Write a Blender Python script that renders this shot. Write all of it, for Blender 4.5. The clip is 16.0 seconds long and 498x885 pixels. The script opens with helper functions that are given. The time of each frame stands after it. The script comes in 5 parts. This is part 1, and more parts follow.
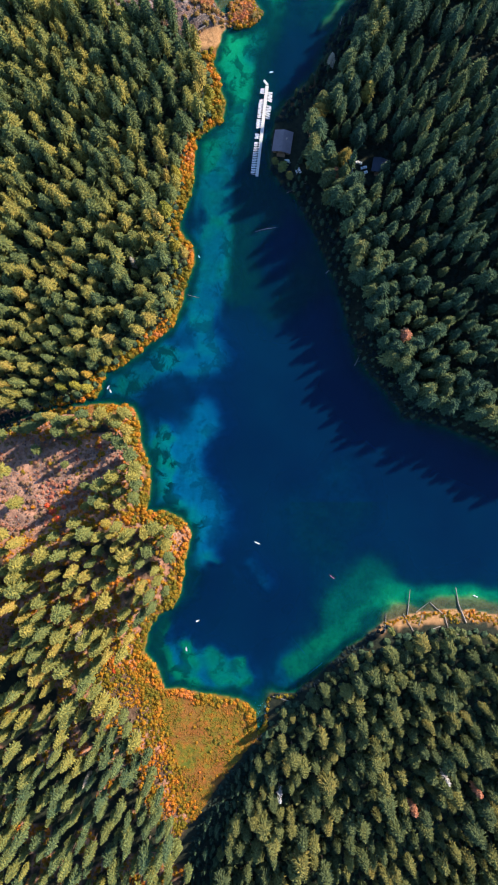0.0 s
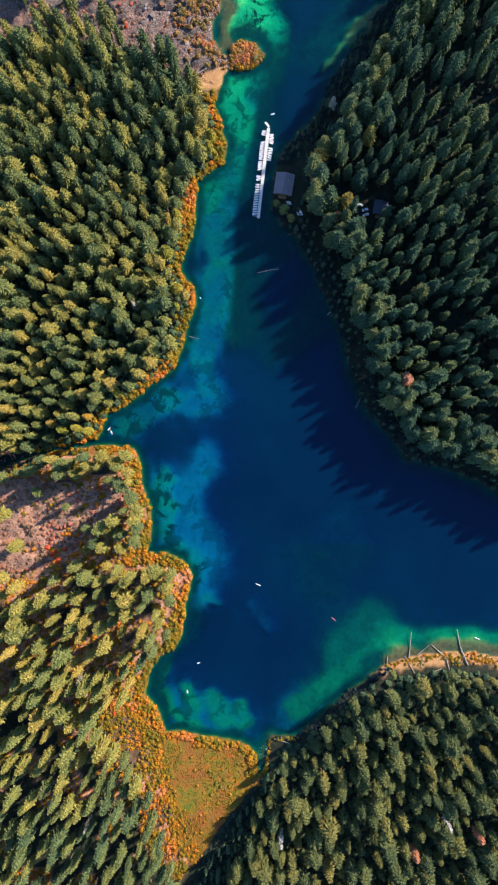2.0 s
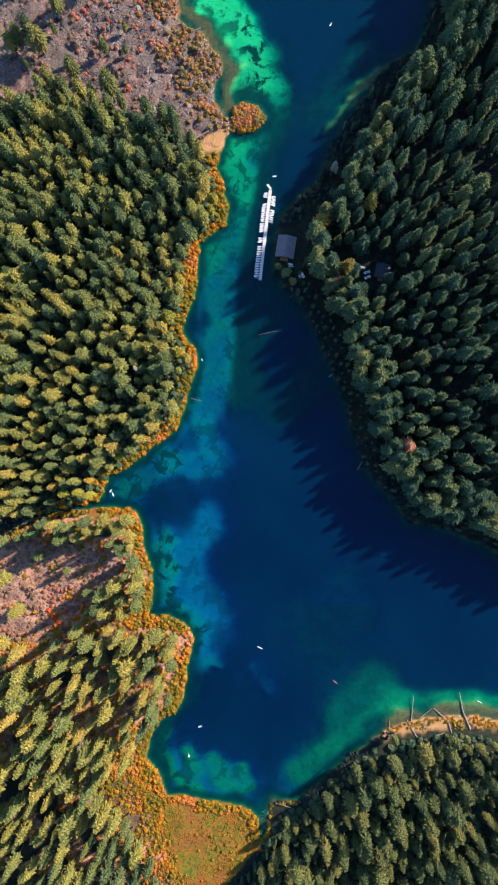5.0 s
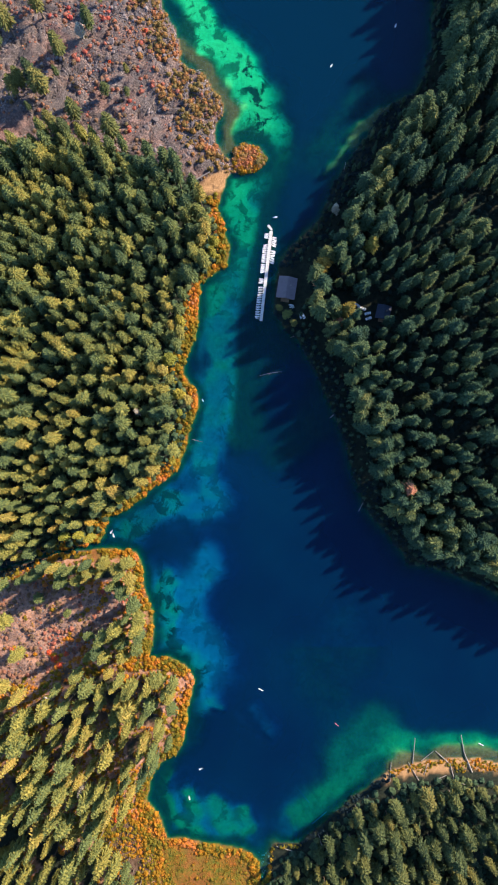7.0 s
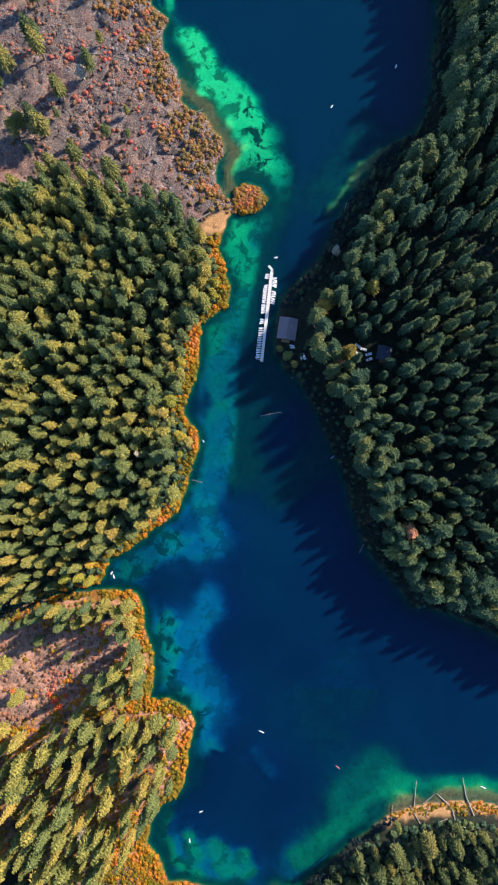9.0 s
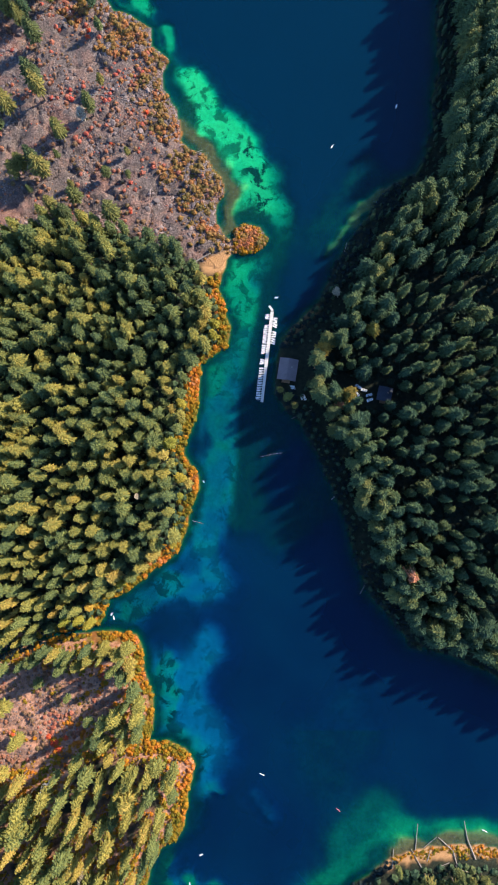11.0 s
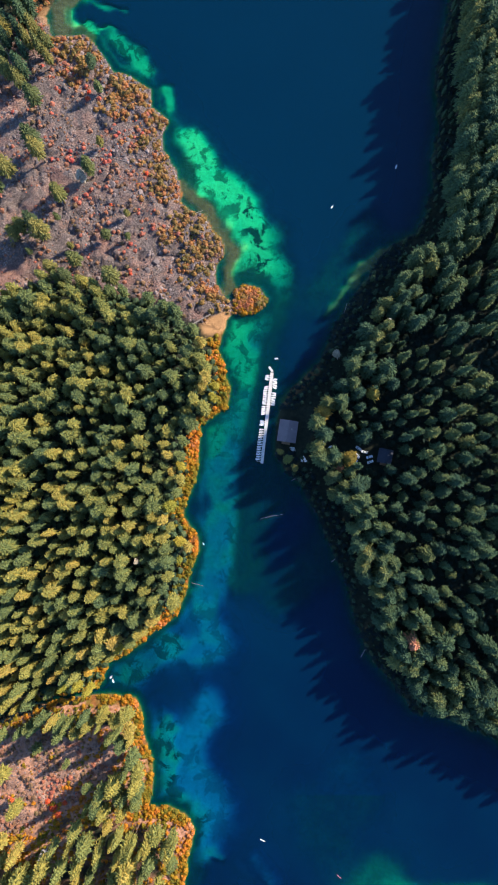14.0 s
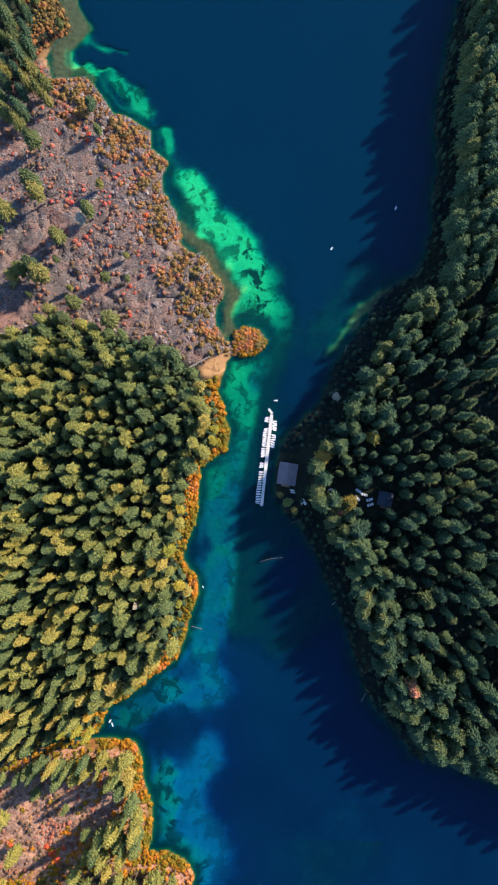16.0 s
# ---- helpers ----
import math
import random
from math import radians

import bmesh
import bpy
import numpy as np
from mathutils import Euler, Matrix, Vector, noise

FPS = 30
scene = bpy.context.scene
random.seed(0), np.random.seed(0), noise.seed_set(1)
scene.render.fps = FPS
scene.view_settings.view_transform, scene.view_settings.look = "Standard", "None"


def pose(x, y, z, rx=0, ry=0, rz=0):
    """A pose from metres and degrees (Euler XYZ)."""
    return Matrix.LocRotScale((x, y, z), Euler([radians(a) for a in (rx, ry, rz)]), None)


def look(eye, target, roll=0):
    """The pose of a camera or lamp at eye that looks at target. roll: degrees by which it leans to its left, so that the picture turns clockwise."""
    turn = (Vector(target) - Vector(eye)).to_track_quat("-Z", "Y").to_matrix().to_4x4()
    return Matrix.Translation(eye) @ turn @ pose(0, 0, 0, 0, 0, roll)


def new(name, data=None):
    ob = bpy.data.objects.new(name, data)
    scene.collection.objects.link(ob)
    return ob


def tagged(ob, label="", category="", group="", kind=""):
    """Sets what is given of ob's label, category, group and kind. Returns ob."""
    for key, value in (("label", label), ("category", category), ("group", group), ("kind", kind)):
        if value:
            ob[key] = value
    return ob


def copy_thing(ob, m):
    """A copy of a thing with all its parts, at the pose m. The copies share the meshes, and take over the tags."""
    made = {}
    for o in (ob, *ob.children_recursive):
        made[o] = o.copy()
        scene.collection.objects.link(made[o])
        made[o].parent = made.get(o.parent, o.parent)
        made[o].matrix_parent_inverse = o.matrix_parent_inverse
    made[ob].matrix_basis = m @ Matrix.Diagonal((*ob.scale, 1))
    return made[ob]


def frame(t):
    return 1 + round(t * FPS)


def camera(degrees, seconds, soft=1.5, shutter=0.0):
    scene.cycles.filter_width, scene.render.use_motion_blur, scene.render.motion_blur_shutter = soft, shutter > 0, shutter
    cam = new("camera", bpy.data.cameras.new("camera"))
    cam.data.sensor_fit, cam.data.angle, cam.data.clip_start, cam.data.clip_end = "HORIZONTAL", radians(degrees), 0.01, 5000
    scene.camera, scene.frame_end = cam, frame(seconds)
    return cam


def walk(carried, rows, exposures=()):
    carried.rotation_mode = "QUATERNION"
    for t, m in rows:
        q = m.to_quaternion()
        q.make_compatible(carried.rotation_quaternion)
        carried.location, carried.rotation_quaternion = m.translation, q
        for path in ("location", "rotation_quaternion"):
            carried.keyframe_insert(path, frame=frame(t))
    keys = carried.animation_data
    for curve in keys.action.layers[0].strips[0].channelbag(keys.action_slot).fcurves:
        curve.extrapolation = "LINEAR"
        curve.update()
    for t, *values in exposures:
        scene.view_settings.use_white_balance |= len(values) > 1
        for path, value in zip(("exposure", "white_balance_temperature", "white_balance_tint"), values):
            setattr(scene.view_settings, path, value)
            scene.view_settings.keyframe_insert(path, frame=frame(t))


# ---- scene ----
# ---- camera and its flight ----
cam = camera(45.0, 16.0, soft=2.0)
walk(cam, [
    (0, pose(3.007, -109.680, 426.161, 0.3733, 0.4867, -0.0744)),
    (1, pose(2.239, -95.789, 426.124, 0.4873, 0.4423, -0.0575)),
    (2, pose(1.565, -81.914, 426.087, 0.6038, 0.4102, -0.0427)),
    (3, pose(0.995, -68.081, 426.051, 0.7229, 0.3904, -0.0301)),
    (4, pose(0.539, -54.310, 426.014, 0.8445, 0.3827, -0.0198)),
    (5, pose(0.206, -40.613, 425.977, 0.9687, 0.3873, -0.0115)),
    (6, pose(0.001, -26.997, 425.941, 1.0954, 0.4041, -0.0055)),
    (7, pose(-0.069, -13.460, 425.904, 1.2247, 0.4332, -0.0017)),
    (8, pose(0.000, 0.003, 425.867, 1.3566, 0.4744, 0.0000)),
    (9, pose(0.211, 13.407, 425.831, 1.4910, 0.5279, -0.0005)),
    (10, pose(0.567, 26.773, 425.794, 1.6280, 0.5937, -0.0032)),
    (11, pose(1.067, 40.128, 425.757, 1.7675, 0.6716, -0.0080)),
    (12, pose(1.712, 53.504, 425.721, 1.9096, 0.7618, -0.0151)),
    (13, pose(2.499, 66.944, 425.684, 2.0542, 0.8642, -0.0243)),
    (14, pose(3.425, 80.493, 425.647, 2.2014, 0.9789, -0.0357)),
    (15, pose(4.486, 94.206, 425.610, 2.3512, 1.1057, -0.0493)),
    (16, pose(5.677, 108.143, 425.574, 2.5035, 1.2448, -0.0650)),
])

# ---- daylight ----
SUN_ELEVATION, SUN_AZIMUTH = 27.5, 60.0      # degrees; azimuth clockwise from +y
world = bpy.data.worlds.new("daylight")
scene.world = world
world.use_nodes = True
wn = world.node_tree
wn.nodes.clear()
sky = wn.nodes.new("ShaderNodeTexSky")
sky.sky_type, sky.sun_disc = "NISHITA", False
sky.sun_elevation, sky.sun_rotation = radians(SUN_ELEVATION), radians(SUN_AZIMUTH)
sky.air_density, sky.dust_density, sky.ozone_density = 1.0, 0.3, 6.0
bg = wn.nodes.new("ShaderNodeBackground")
bg.inputs["Strength"].default_value = 0.15
wout = wn.nodes.new("ShaderNodeOutputWorld")
wn.links.new(sky.outputs[0], bg.inputs[0])
wn.links.new(bg.outputs[0], wout.inputs[0])

sun = new("sun", bpy.data.lights.new("sun", "SUN"))
sun.data.energy, sun.data.angle, sun.data.color = 5.0, radians(1.3), (1.0, 0.835, 0.665)
_to = Vector((math.sin(radians(SUN_AZIMUTH)) * math.cos(radians(SUN_ELEVATION)),
              math.cos(radians(SUN_AZIMUTH)) * math.cos(radians(SUN_ELEVATION)),
              math.sin(radians(SUN_ELEVATION))))
sun.matrix_world = look(_to * 600, (0, 0, 0))
scene.view_settings.exposure = 1.41


# ---- materials ----
class Nodes:
    """A node tree with short calls."""

    def __init__(self, name):
        self.mat = bpy.data.materials.new(name)
        self.mat.use_nodes = True
        self.t = self.mat.node_tree
        self.t.nodes.clear()
        self.out = self.add("ShaderNodeOutputMaterial")

    def add(self, kind, **sockets):
        n = self.t.nodes.new(kind)
        for key, value in sockets.items():
            self.put(n.inputs[key.replace("_", " ")], value)
        return n

    def put(self, socket, value):
        if isinstance(value, bpy.types.NodeSocket):
            self.t.links.new(value, socket)
        elif isinstance(value, tuple) and len(value) == 3 and socket.type == "RGBA":
            socket.default_value = (*value, 1)
        else:
            socket.default_value = value

    def where(self):
        return self.add("ShaderNodeNewGeometry").outputs["Position"]

    def noise(self, scale, detail=4.0, rough=0.55, at=None, distort=0.0):
        n = self.add("ShaderNodeTexNoise", Scale=scale, Detail=detail, Roughness=rough, Distortion=distort)
        self.put(n.inputs["Vector"], self.where() if at is None else at)
        return n.outputs["Fac"]

    def ramp(self, fac, *stops):
        n = self.add("ShaderNodeValToRGB", Fac=fac)
        e = n.color_ramp.elements
        while len(e) < len(stops):
            e.new(0.5)
        for el, (at, c) in zip(e, stops):
            el.position = at
            el.color = (c, c, c, 1) if isinstance(c, (int, float)) else (*c, 1)
        return n.outputs["Color"]

    def mix(self, fac, a, b, blend="MIX"):
        n = self.add("ShaderNodeMix")
        n.data_type, n.blend_type = "RGBA", blend
        self.put(n.inputs[0], fac)
        self.put(n.inputs[6], a)
        self.put(n.inputs[7], b)
        return n.outputs[2]

    def math(self, op, a, b=0.0, clamp=False):
        n = self.add("ShaderNodeMath")
        n.operation, n.use_clamp = op, clamp
        self.put(n.inputs[0], a)
        self.put(n.inputs[1], b)
        return n.outputs[0]

    def attr(self, name):
        n = self.add("ShaderNodeAttribute")
        n.attribute_name = name
        return n.outputs["Fac"]

    def bump(self, height, strength=0.5, distance=0.3):
        return self.add("ShaderNodeBump", Strength=strength, Distance=distance, Height=height).outputs[0]

    def surface(self, color, rough=0.85, normal=None, spec=0.25, metal=0.0):
        b = self.add("ShaderNodeBsdfPrincipled", Roughness=rough, Metallic=metal)
        self.put(b.inputs["Base Color"], color)
        b.inputs["Specular IOR Level"].default_value = spec
        if normal is not None:
            self.put(b.inputs["Normal"], normal)
        self.t.links.new(b.outputs[0], self.out.inputs[0])
        return self.mat


def plain(name, color, rough=0.6, vary=0.25, scale=1.5, metal=0.0, spec=0.3):
    """A surface of one colour with grain and blotches."""
    n = Nodes(name)
    big, fine = n.noise(scale * 0.3), n.noise(scale * 4, 6)
    f = n.math("ADD", n.math("MULTIPLY", big, 0.6), n.math("MULTIPLY", fine, 0.4))
    lo = tuple(c * (1 - vary) for c in color)
    hi = tuple(min(1, c * (1 + vary)) for c in color)
    return n.surface(n.ramp(f, (0.3, lo), (0.7, hi)), rough, n.bump(fine, 0.3, 0.02), spec, metal)


def foliage(name, stops, per_object, rough=0.85, glow=0.06):
    """Leaves whose colour differs from plant to plant and from spray to spray."""
    n = Nodes(name)
    if per_object:
        tint = n.add("ShaderNodeObjectInfo").outputs["Random"]
    else:
        tint = n.attr("tint")
    spray = n.add("ShaderNodeNewGeometry").outputs["Random Per Island"]
    f = n.math("ADD", n.math("MULTIPLY", tint, 0.7), n.math("MULTIPLY", spray, 0.3), True)
    col = n.ramp(f, *stops)
    col = n.mix(n.ramp(n.noise(0.9, 3), (0.35, 0.0), (0.7, 0.55)), col, n.mix(1.0, col, (1.35, 1.25, 0.9), "MULTIPLY"))
    grain = n.ramp(n.noise(1.3, 4, 0.65), (0.36, (0.66, 0.70, 0.72)), (0.5, (1.0, 1.0, 0.96)), (0.66, (1.35, 1.3, 1.1)))
    col = n.mix(1.0, col, grain, "MULTIPLY")
    b = n.add("ShaderNodeBsdfPrincipled", Roughness=rough, Normal=n.bump(n.noise(1.9, 4, 0.7), 0.35, 0.3))
    n.put(b.inputs["Base Color"], col)
    b.inputs["Specular IOR Level"].default_value = 0.1
    tr = n.add("ShaderNodeBsdfTranslucent", Color=n.mix(1.0, col, (1.2, 1.3, 0.6), "MULTIPLY"))
    m = n.add("ShaderNodeMixShader", Fac=glow)
    n.t.links.new(b.outputs[0], m.inputs[1])
    n.t.links.new(tr.outputs[0], m.inputs[2])
    n.t.links.new(m.outputs[0], n.out.inputs[0])
    return n.mat


FIR = ((0.0, (0.023, 0.050, 0.039)), (0.45, (0.045, 0.080, 0.046)), (0.8, (0.086, 0.110, 0.048)), (1.0, (0.170, 0.152, 0.052)))
OLIVE = ((0.0, (0.041, 0.073, 0.044)), (0.35, (0.100, 0.124, 0.047)), (0.7, (0.200, 0.178, 0.046)), (1.0, (0.300, 0.195, 0.060)))
RUST = ((0.0, (0.12, 0.105, 0.045)), (0.3, (0.22, 0.135, 0.052)), (0.65, (0.28, 0.125, 0.058)), (1.0, (0.33, 0.11, 0.066)))
GOLD = ((0.0, (0.085, 0.100, 0.020)), (0.25, (0.20, 0.145, 0.018)), (0.55, (0.36, 0.160, 0.016)), (0.82, (0.45, 0.145, 0.030)), (1.0, (0.50, 0.23, 0.12)))
HEMLOCK = ((0.0, (0.036, 0.057, 0.034)), (0.45, (0.074, 0.092, 0.038)), (0.8, (0.130, 0.124, 0.042)), (1.0, (0.205, 0.158, 0.050)))
HEATH = ((0.0, (0.12, 0.095, 0.058)), (0.3, (0.21, 0.120, 0.084)), (0.6, (0.30, 0.120, 0.092)), (0.85, (0.37, 0.10, 0.082)), (1.0, (0.44, 0.075, 0.070)))
m_fir, m_fir_mass = foliage("fir_needles", FIR, True), foliage("fir_needles_mass", FIR, False)
m_hem, m_hem_mass = foliage("hemlock_needles", HEMLOCK, True), foliage("hemlock_needles_mass", HEMLOCK, False)
m_olive, m_olive_mass = foliage("olive_needles", OLIVE, True), foliage("olive_needles_mass", OLIVE, False)
m_gold = foliage("autumn_leaves", GOLD, False, 0.7, 0.3)
m_rust_bush = foliage("rust_bush_leaves", RUST, False, 0.7, 0.3)
m_heath = foliage("heath_leaves", HEATH, False, 0.7, 0.3)
m_rust = foliage("rust_needles", ((0.0, (0.30, 0.14, 0.085)), (1.0, (0.46, 0.20, 0.13))), True)
m_red = foliage("red_leaves", ((0.0, (0.5, 0.06, 0.03)), (1.0, (0.65, 0.12, 0.05))), True)
m_bark = plain("bark", (0.10, 0.075, 0.055), 0.9, 0.4, 2.0)
m_log = plain("weathered_log", (0.24, 0.21, 0.18), 0.85, 0.3, 2.0)
m_dead = plain("bleached_wood", (0.42, 0.39, 0.36), 0.8, 0.25, 2.0)
m_white = plain("white_fibreglass", (0.78, 0.78, 0.76), 0.35, 0.06, 1.0, 0.0, 0.5)
m_deck = plain("grey_deck_boards", (0.46, 0.45, 0.43), 0.75, 0.18, 1.2)
m_roof = plain("brown_roof_shingles", (0.16, 0.13, 0.14), 0.85, 0.2, 1.0)
m_roof_grey = plain("slate_roof", (0.05, 0.065, 0.095), 0.7, 0.2, 0.8)
m_wall = plain("log_wall", (0.22, 0.13, 0.07), 0.8, 0.3, 1.5)
m_glass = plain("dark_glass", (0.02, 0.025, 0.03), 0.08, 0.1, 1.0, 0.0, 0.5)
m_tyre = plain("tyre_rubber", (0.02, 0.02, 0.02), 0.85, 0.2, 3.0)
m_silver = plain("silver_car_paint", (0.55, 0.57, 0.6), 0.3, 0.05, 1.0, 0.3, 0.5)
m_bluecar = plain("blue_car_paint", (0.10, 0.20, 0.34), 0.3, 0.05, 1.0, 0.2, 0.5)
m_wood = plain("brown_wood", (0.25, 0.15, 0.08), 0.7, 0.3, 2.0)


def ground_material():
    n = Nodes("ground_soil_rock_sand")
    lava, meadow, sand, bed, warm = n.attr("lava"), n.attr("meadow"), n.attr("sand"), n.attr("bed"), n.attr("warm")
    big, mid, fine = n.noise(0.05, 4), n.noise(0.35, 5, 0.6), n.noise(2.2, 6, 0.65)
    # Floor tones set near black, carrying part of the woods' shade.
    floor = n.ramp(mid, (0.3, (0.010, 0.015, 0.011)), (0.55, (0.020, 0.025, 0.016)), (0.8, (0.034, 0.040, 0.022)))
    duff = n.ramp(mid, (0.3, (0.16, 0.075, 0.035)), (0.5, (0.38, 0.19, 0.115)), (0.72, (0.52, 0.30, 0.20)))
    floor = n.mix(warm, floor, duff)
    rough, plate = n.noise(0.75, 6, 0.75), n.noise(0.11, 6, 0.62, None, 0.5)
    rock = n.ramp(rough, (0.30, (0.046, 0.039, 0.038)), (0.44, (0.094, 0.077, 0.072)), (0.58, (0.140, 0.112, 0.102)), (0.72, (0.275, 0.212, 0.180)))
    litter = n.ramp(rough, (0.34, (0.085, 0.055, 0.046)), (0.5, (0.19, 0.118, 0.094)), (0.66, (0.30, 0.195, 0.155)))
    rock = n.mix(n.ramp(plate, (0.5, 0.0), (0.58, 0.65)), rock, litter)
    rock = n.mix(n.ramp(n.noise(0.03, 4, 0.6), (0.52, 0.0), (0.64, 0.5)), rock, n.ramp(rough, (0.35, (0.10, 0.050, 0.040)), (0.5, (0.24, 0.118, 0.088)), (0.68, (0.36, 0.19, 0.14))))
    pale_dust = n.math("MULTIPLY", n.ramp(n.noise(0.07, 3, 0.5), (0.6, 0.0), (0.68, 1.0)), n.ramp(rough, (0.5, 0.0), (0.62, 0.8)))
    rock = n.mix(pale_dust, rock, (0.34, 0.28, 0.26))
    turf = n.ramp(n.noise(0.2, 8, 0.72), (0.30, (0.052, 0.080, 0.012)), (0.45, (0.112, 0.112, 0.014)), (0.55, (0.21, 0.112, 0.014)), (0.66, (0.30, 0.095, 0.016)), (0.8, (0.36, 0.16, 0.014)))
    turf = n.mix(n.ramp(n.noise(0.06, 5, 0.6), (0.44, 0.0), (0.6, 0.75)), turf, n.ramp(fine, (0.3, (0.12, 0.050, 0.016)), (0.7, (0.27, 0.085, 0.024))))
    beach = n.ramp(fine, (0.3, (0.32, 0.175, 0.075)), (0.7, (0.44, 0.25, 0.115)))
    bare = n.mix(n.attr("tan"), n.ramp(mid, (0.3, (0.020, 0.032, 0.012)), (0.7, (0.050, 0.072, 0.024))),
                 n.ramp(mid, (0.3, (0.085, 0.045, 0.02)), (0.7, (0.17, 0.09, 0.04))))
    silt = n.ramp(mid, (0.30, (0.33, 0.50, 0.14)), (0.5, (0.42, 0.63, 0.18)), (0.7, (0.48, 0.72, 0.22)))
    silt = n.mix(n.attr("deep"), silt, n.ramp(mid, (0.3, (0.42, 0.48, 0.52)), (0.7, (0.56, 0.62, 0.68))))
    weeds = n.ramp(n.noise(0.10, 6, 0.62, None, 0.4), (0.50, 0.0), (0.57, 1.0))
    silt = n.mix(n.math("MULTIPLY", weeds, n.attr("weed")), silt, (0.018, 0.04, 0.018))
    lake = n.mix(n.attr("pale"), bare, silt)
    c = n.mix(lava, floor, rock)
    c = n.mix(meadow, c, turf)
    c = n.mix(sand, c, beach)
    c = n.mix(bed, c, lake)
    h = n.math("ADD", fine, n.math("ADD", n.math("MULTIPLY", mid, 1.5), n.math("MULTIPLY", n.math("MULTIPLY", rough, 4.0), lava)))
    return n.surface(c, 0.92, n.bump(h, 0.8, 0.5), 0.15)


def water_material():
    """Clear lake water: light is absorbed along the depth of water under the surface, and scattered back blue."""
    n = Nodes("lake_water")
    d = n.math("MAXIMUM", n.attr("depth"), 0.0)

    def fade(k):
        return n.math("POWER", math.exp(-k), d)

    through_it = n.add("ShaderNodeCombineColor", Red=fade(1.1), Green=fade(0.19), Blue=fade(0.135))
    clear = n.add("ShaderNodeBsdfTransparent", Color=through_it.outputs[0])
    much = n.math("SUBTRACT", 1.0, fade(0.16))
    body = n.mix(n.ramp(n.noise(0.012, 3), (0.35, 0.0), (0.65, 1.0)), (0.0, 0.0085, 0.031), (0.0, 0.0128, 0.0375))
    north = n.add("ShaderNodeSeparateXYZ", Vector=n.where()).outputs["Y"]
    north = n.math("DIVIDE", n.math("ADD", north, 60.0), 300.0, True)
    body = n.mix(north, body, n.mix(n.noise(0.012, 3), (0.0, 0.0128, 0.032), (0.0, 0.0155, 0.038)))
    scatter = n.add("ShaderNodeBsdfDiffuse", Color=n.mix(much, (0, 0, 0), body))
    both = n.add("ShaderNodeAddShader")
    n.t.links.new(clear.outputs[0], both.inputs[0])
    n.t.links.new(scatter.outputs[0], both.inputs[1])
    waves = n.bump(n.math("ADD", n.noise(0.35, 3), n.math("MULTIPLY", n.noise(1.7, 3), 0.3)), 0.15, 0.15)
    gloss = n.add("ShaderNodeBsdfGlossy", Roughness=0.12, Normal=waves)
    m = n.add("ShaderNodeMixShader", Fac=0.01)
    n.t.links.new(both.outputs[0], m.inputs[1])
    n.t.links.new(gloss.outputs[0], m.inputs[2])
    n.t.links.new(m.outputs[0], n.out.inputs[0])
    return n.mat


m_ground, m_water = ground_material(), water_material()

# ---- plan: shores (metres, x east, y north) ----
SHORE_LAVA = [(-147, 480), (-143, 452), (-136, 440), (-134, 430), (-147, 422), (-153, 409), (-148, 394), (-124, 395), (-111, 383), (-103, 368),
              (-88, 362), (-75, 354), (-74, 341), (-62, 331), (-66, 320), (-65, 309), (-56, 295), (-53, 281), (-53, 270), (-42, 262),
              (-35, 261), (-31, 250), (-25, 244), (-21, 234), (-27, 224), (-27, 211), (-22, 203), (-15, 198), (-13, 206), (-5, 211), (4, 207), (9, 199),
              (3, 191), (-6, 188), (-14, 190), (-19, 185)]
SHORE_WEST = [(-23, 174), (-26, 164), (-22, 152), (-17, 136), (-20, 123), (-30, 114), (-38, 112), (-39, 100), (-39, 84), (-43, 69),
              (-49, 51), (-49, 44), (-41, 34), (-39, 21), (-45, 7), (-47, -6), (-51, -18), (-59, -28), (-74, -38), (-89, -52),
              (-102, -55), (-104, -63), (-106, -69), (-110, -74), (-125, -78), (-146, -82), (-166, -88), (-202, -98), (-270, -112)]
SHORE_SOUTHWEST = [(-270, -116), (-202, -102), (-170, -92), (-154, -87), (-125, -82), (-101, -79), (-82, -82), (-78, -93), (-77, -109),
                   (-71, -123), (-70, -137), (-72, -150), (-76, -156), (-61, -156), (-49, -160), (-41, -170), (-43, -181),
                   (-47, -193), (-49, -213), (-53, -222), (-65, -229), (-71, -237), (-75, -255), (-65, -268), (-60, -281),
                   (-49, -281), (-33, -284), (-13, -286), (-1, -291), (4, -298), (4, -313)]
SHORE_SOUTHEAST = [(8, -309), (11, -298), (15, -284), (34, -284), (39, -278), (51, -267), (67, -254), (83, -243), (95, -233), (110, -229),
                   (134, -225), (158, -225), (175, -229), (206, -237), (300, -262), (420, -280)]
SHORE_EAST = [(420, -200), (300, -165), (206, -129), (175, -114), (163, -106), (143, -98), (121, -91), (108, -88), (99, -74), (88, -62),
              (79, -49), (70, -23), (66, -5), (60, 8), (56, 18), (50, 33), (44, 48), (32, 69), (20, 80), (15, 88), (16, 108),
              (19, 124), (26, 134), (39, 146), (47, 154), (54, 172), (64, 192), (79, 211), (97, 238), (115, 245), (123, 261),
              (129, 286), (128, 302), (133, 323), (131, 352), (135, 381), (142, 415), (150, 448), (159, 474), (190, 600), (150, 700)]
LAKE = np.array(SHORE_LAVA + SHORE_WEST + SHORE_SOUTHWEST + SHORE_SOUTHEAST + SHORE_EAST + [(-150, 700), (-160, 560)], float)


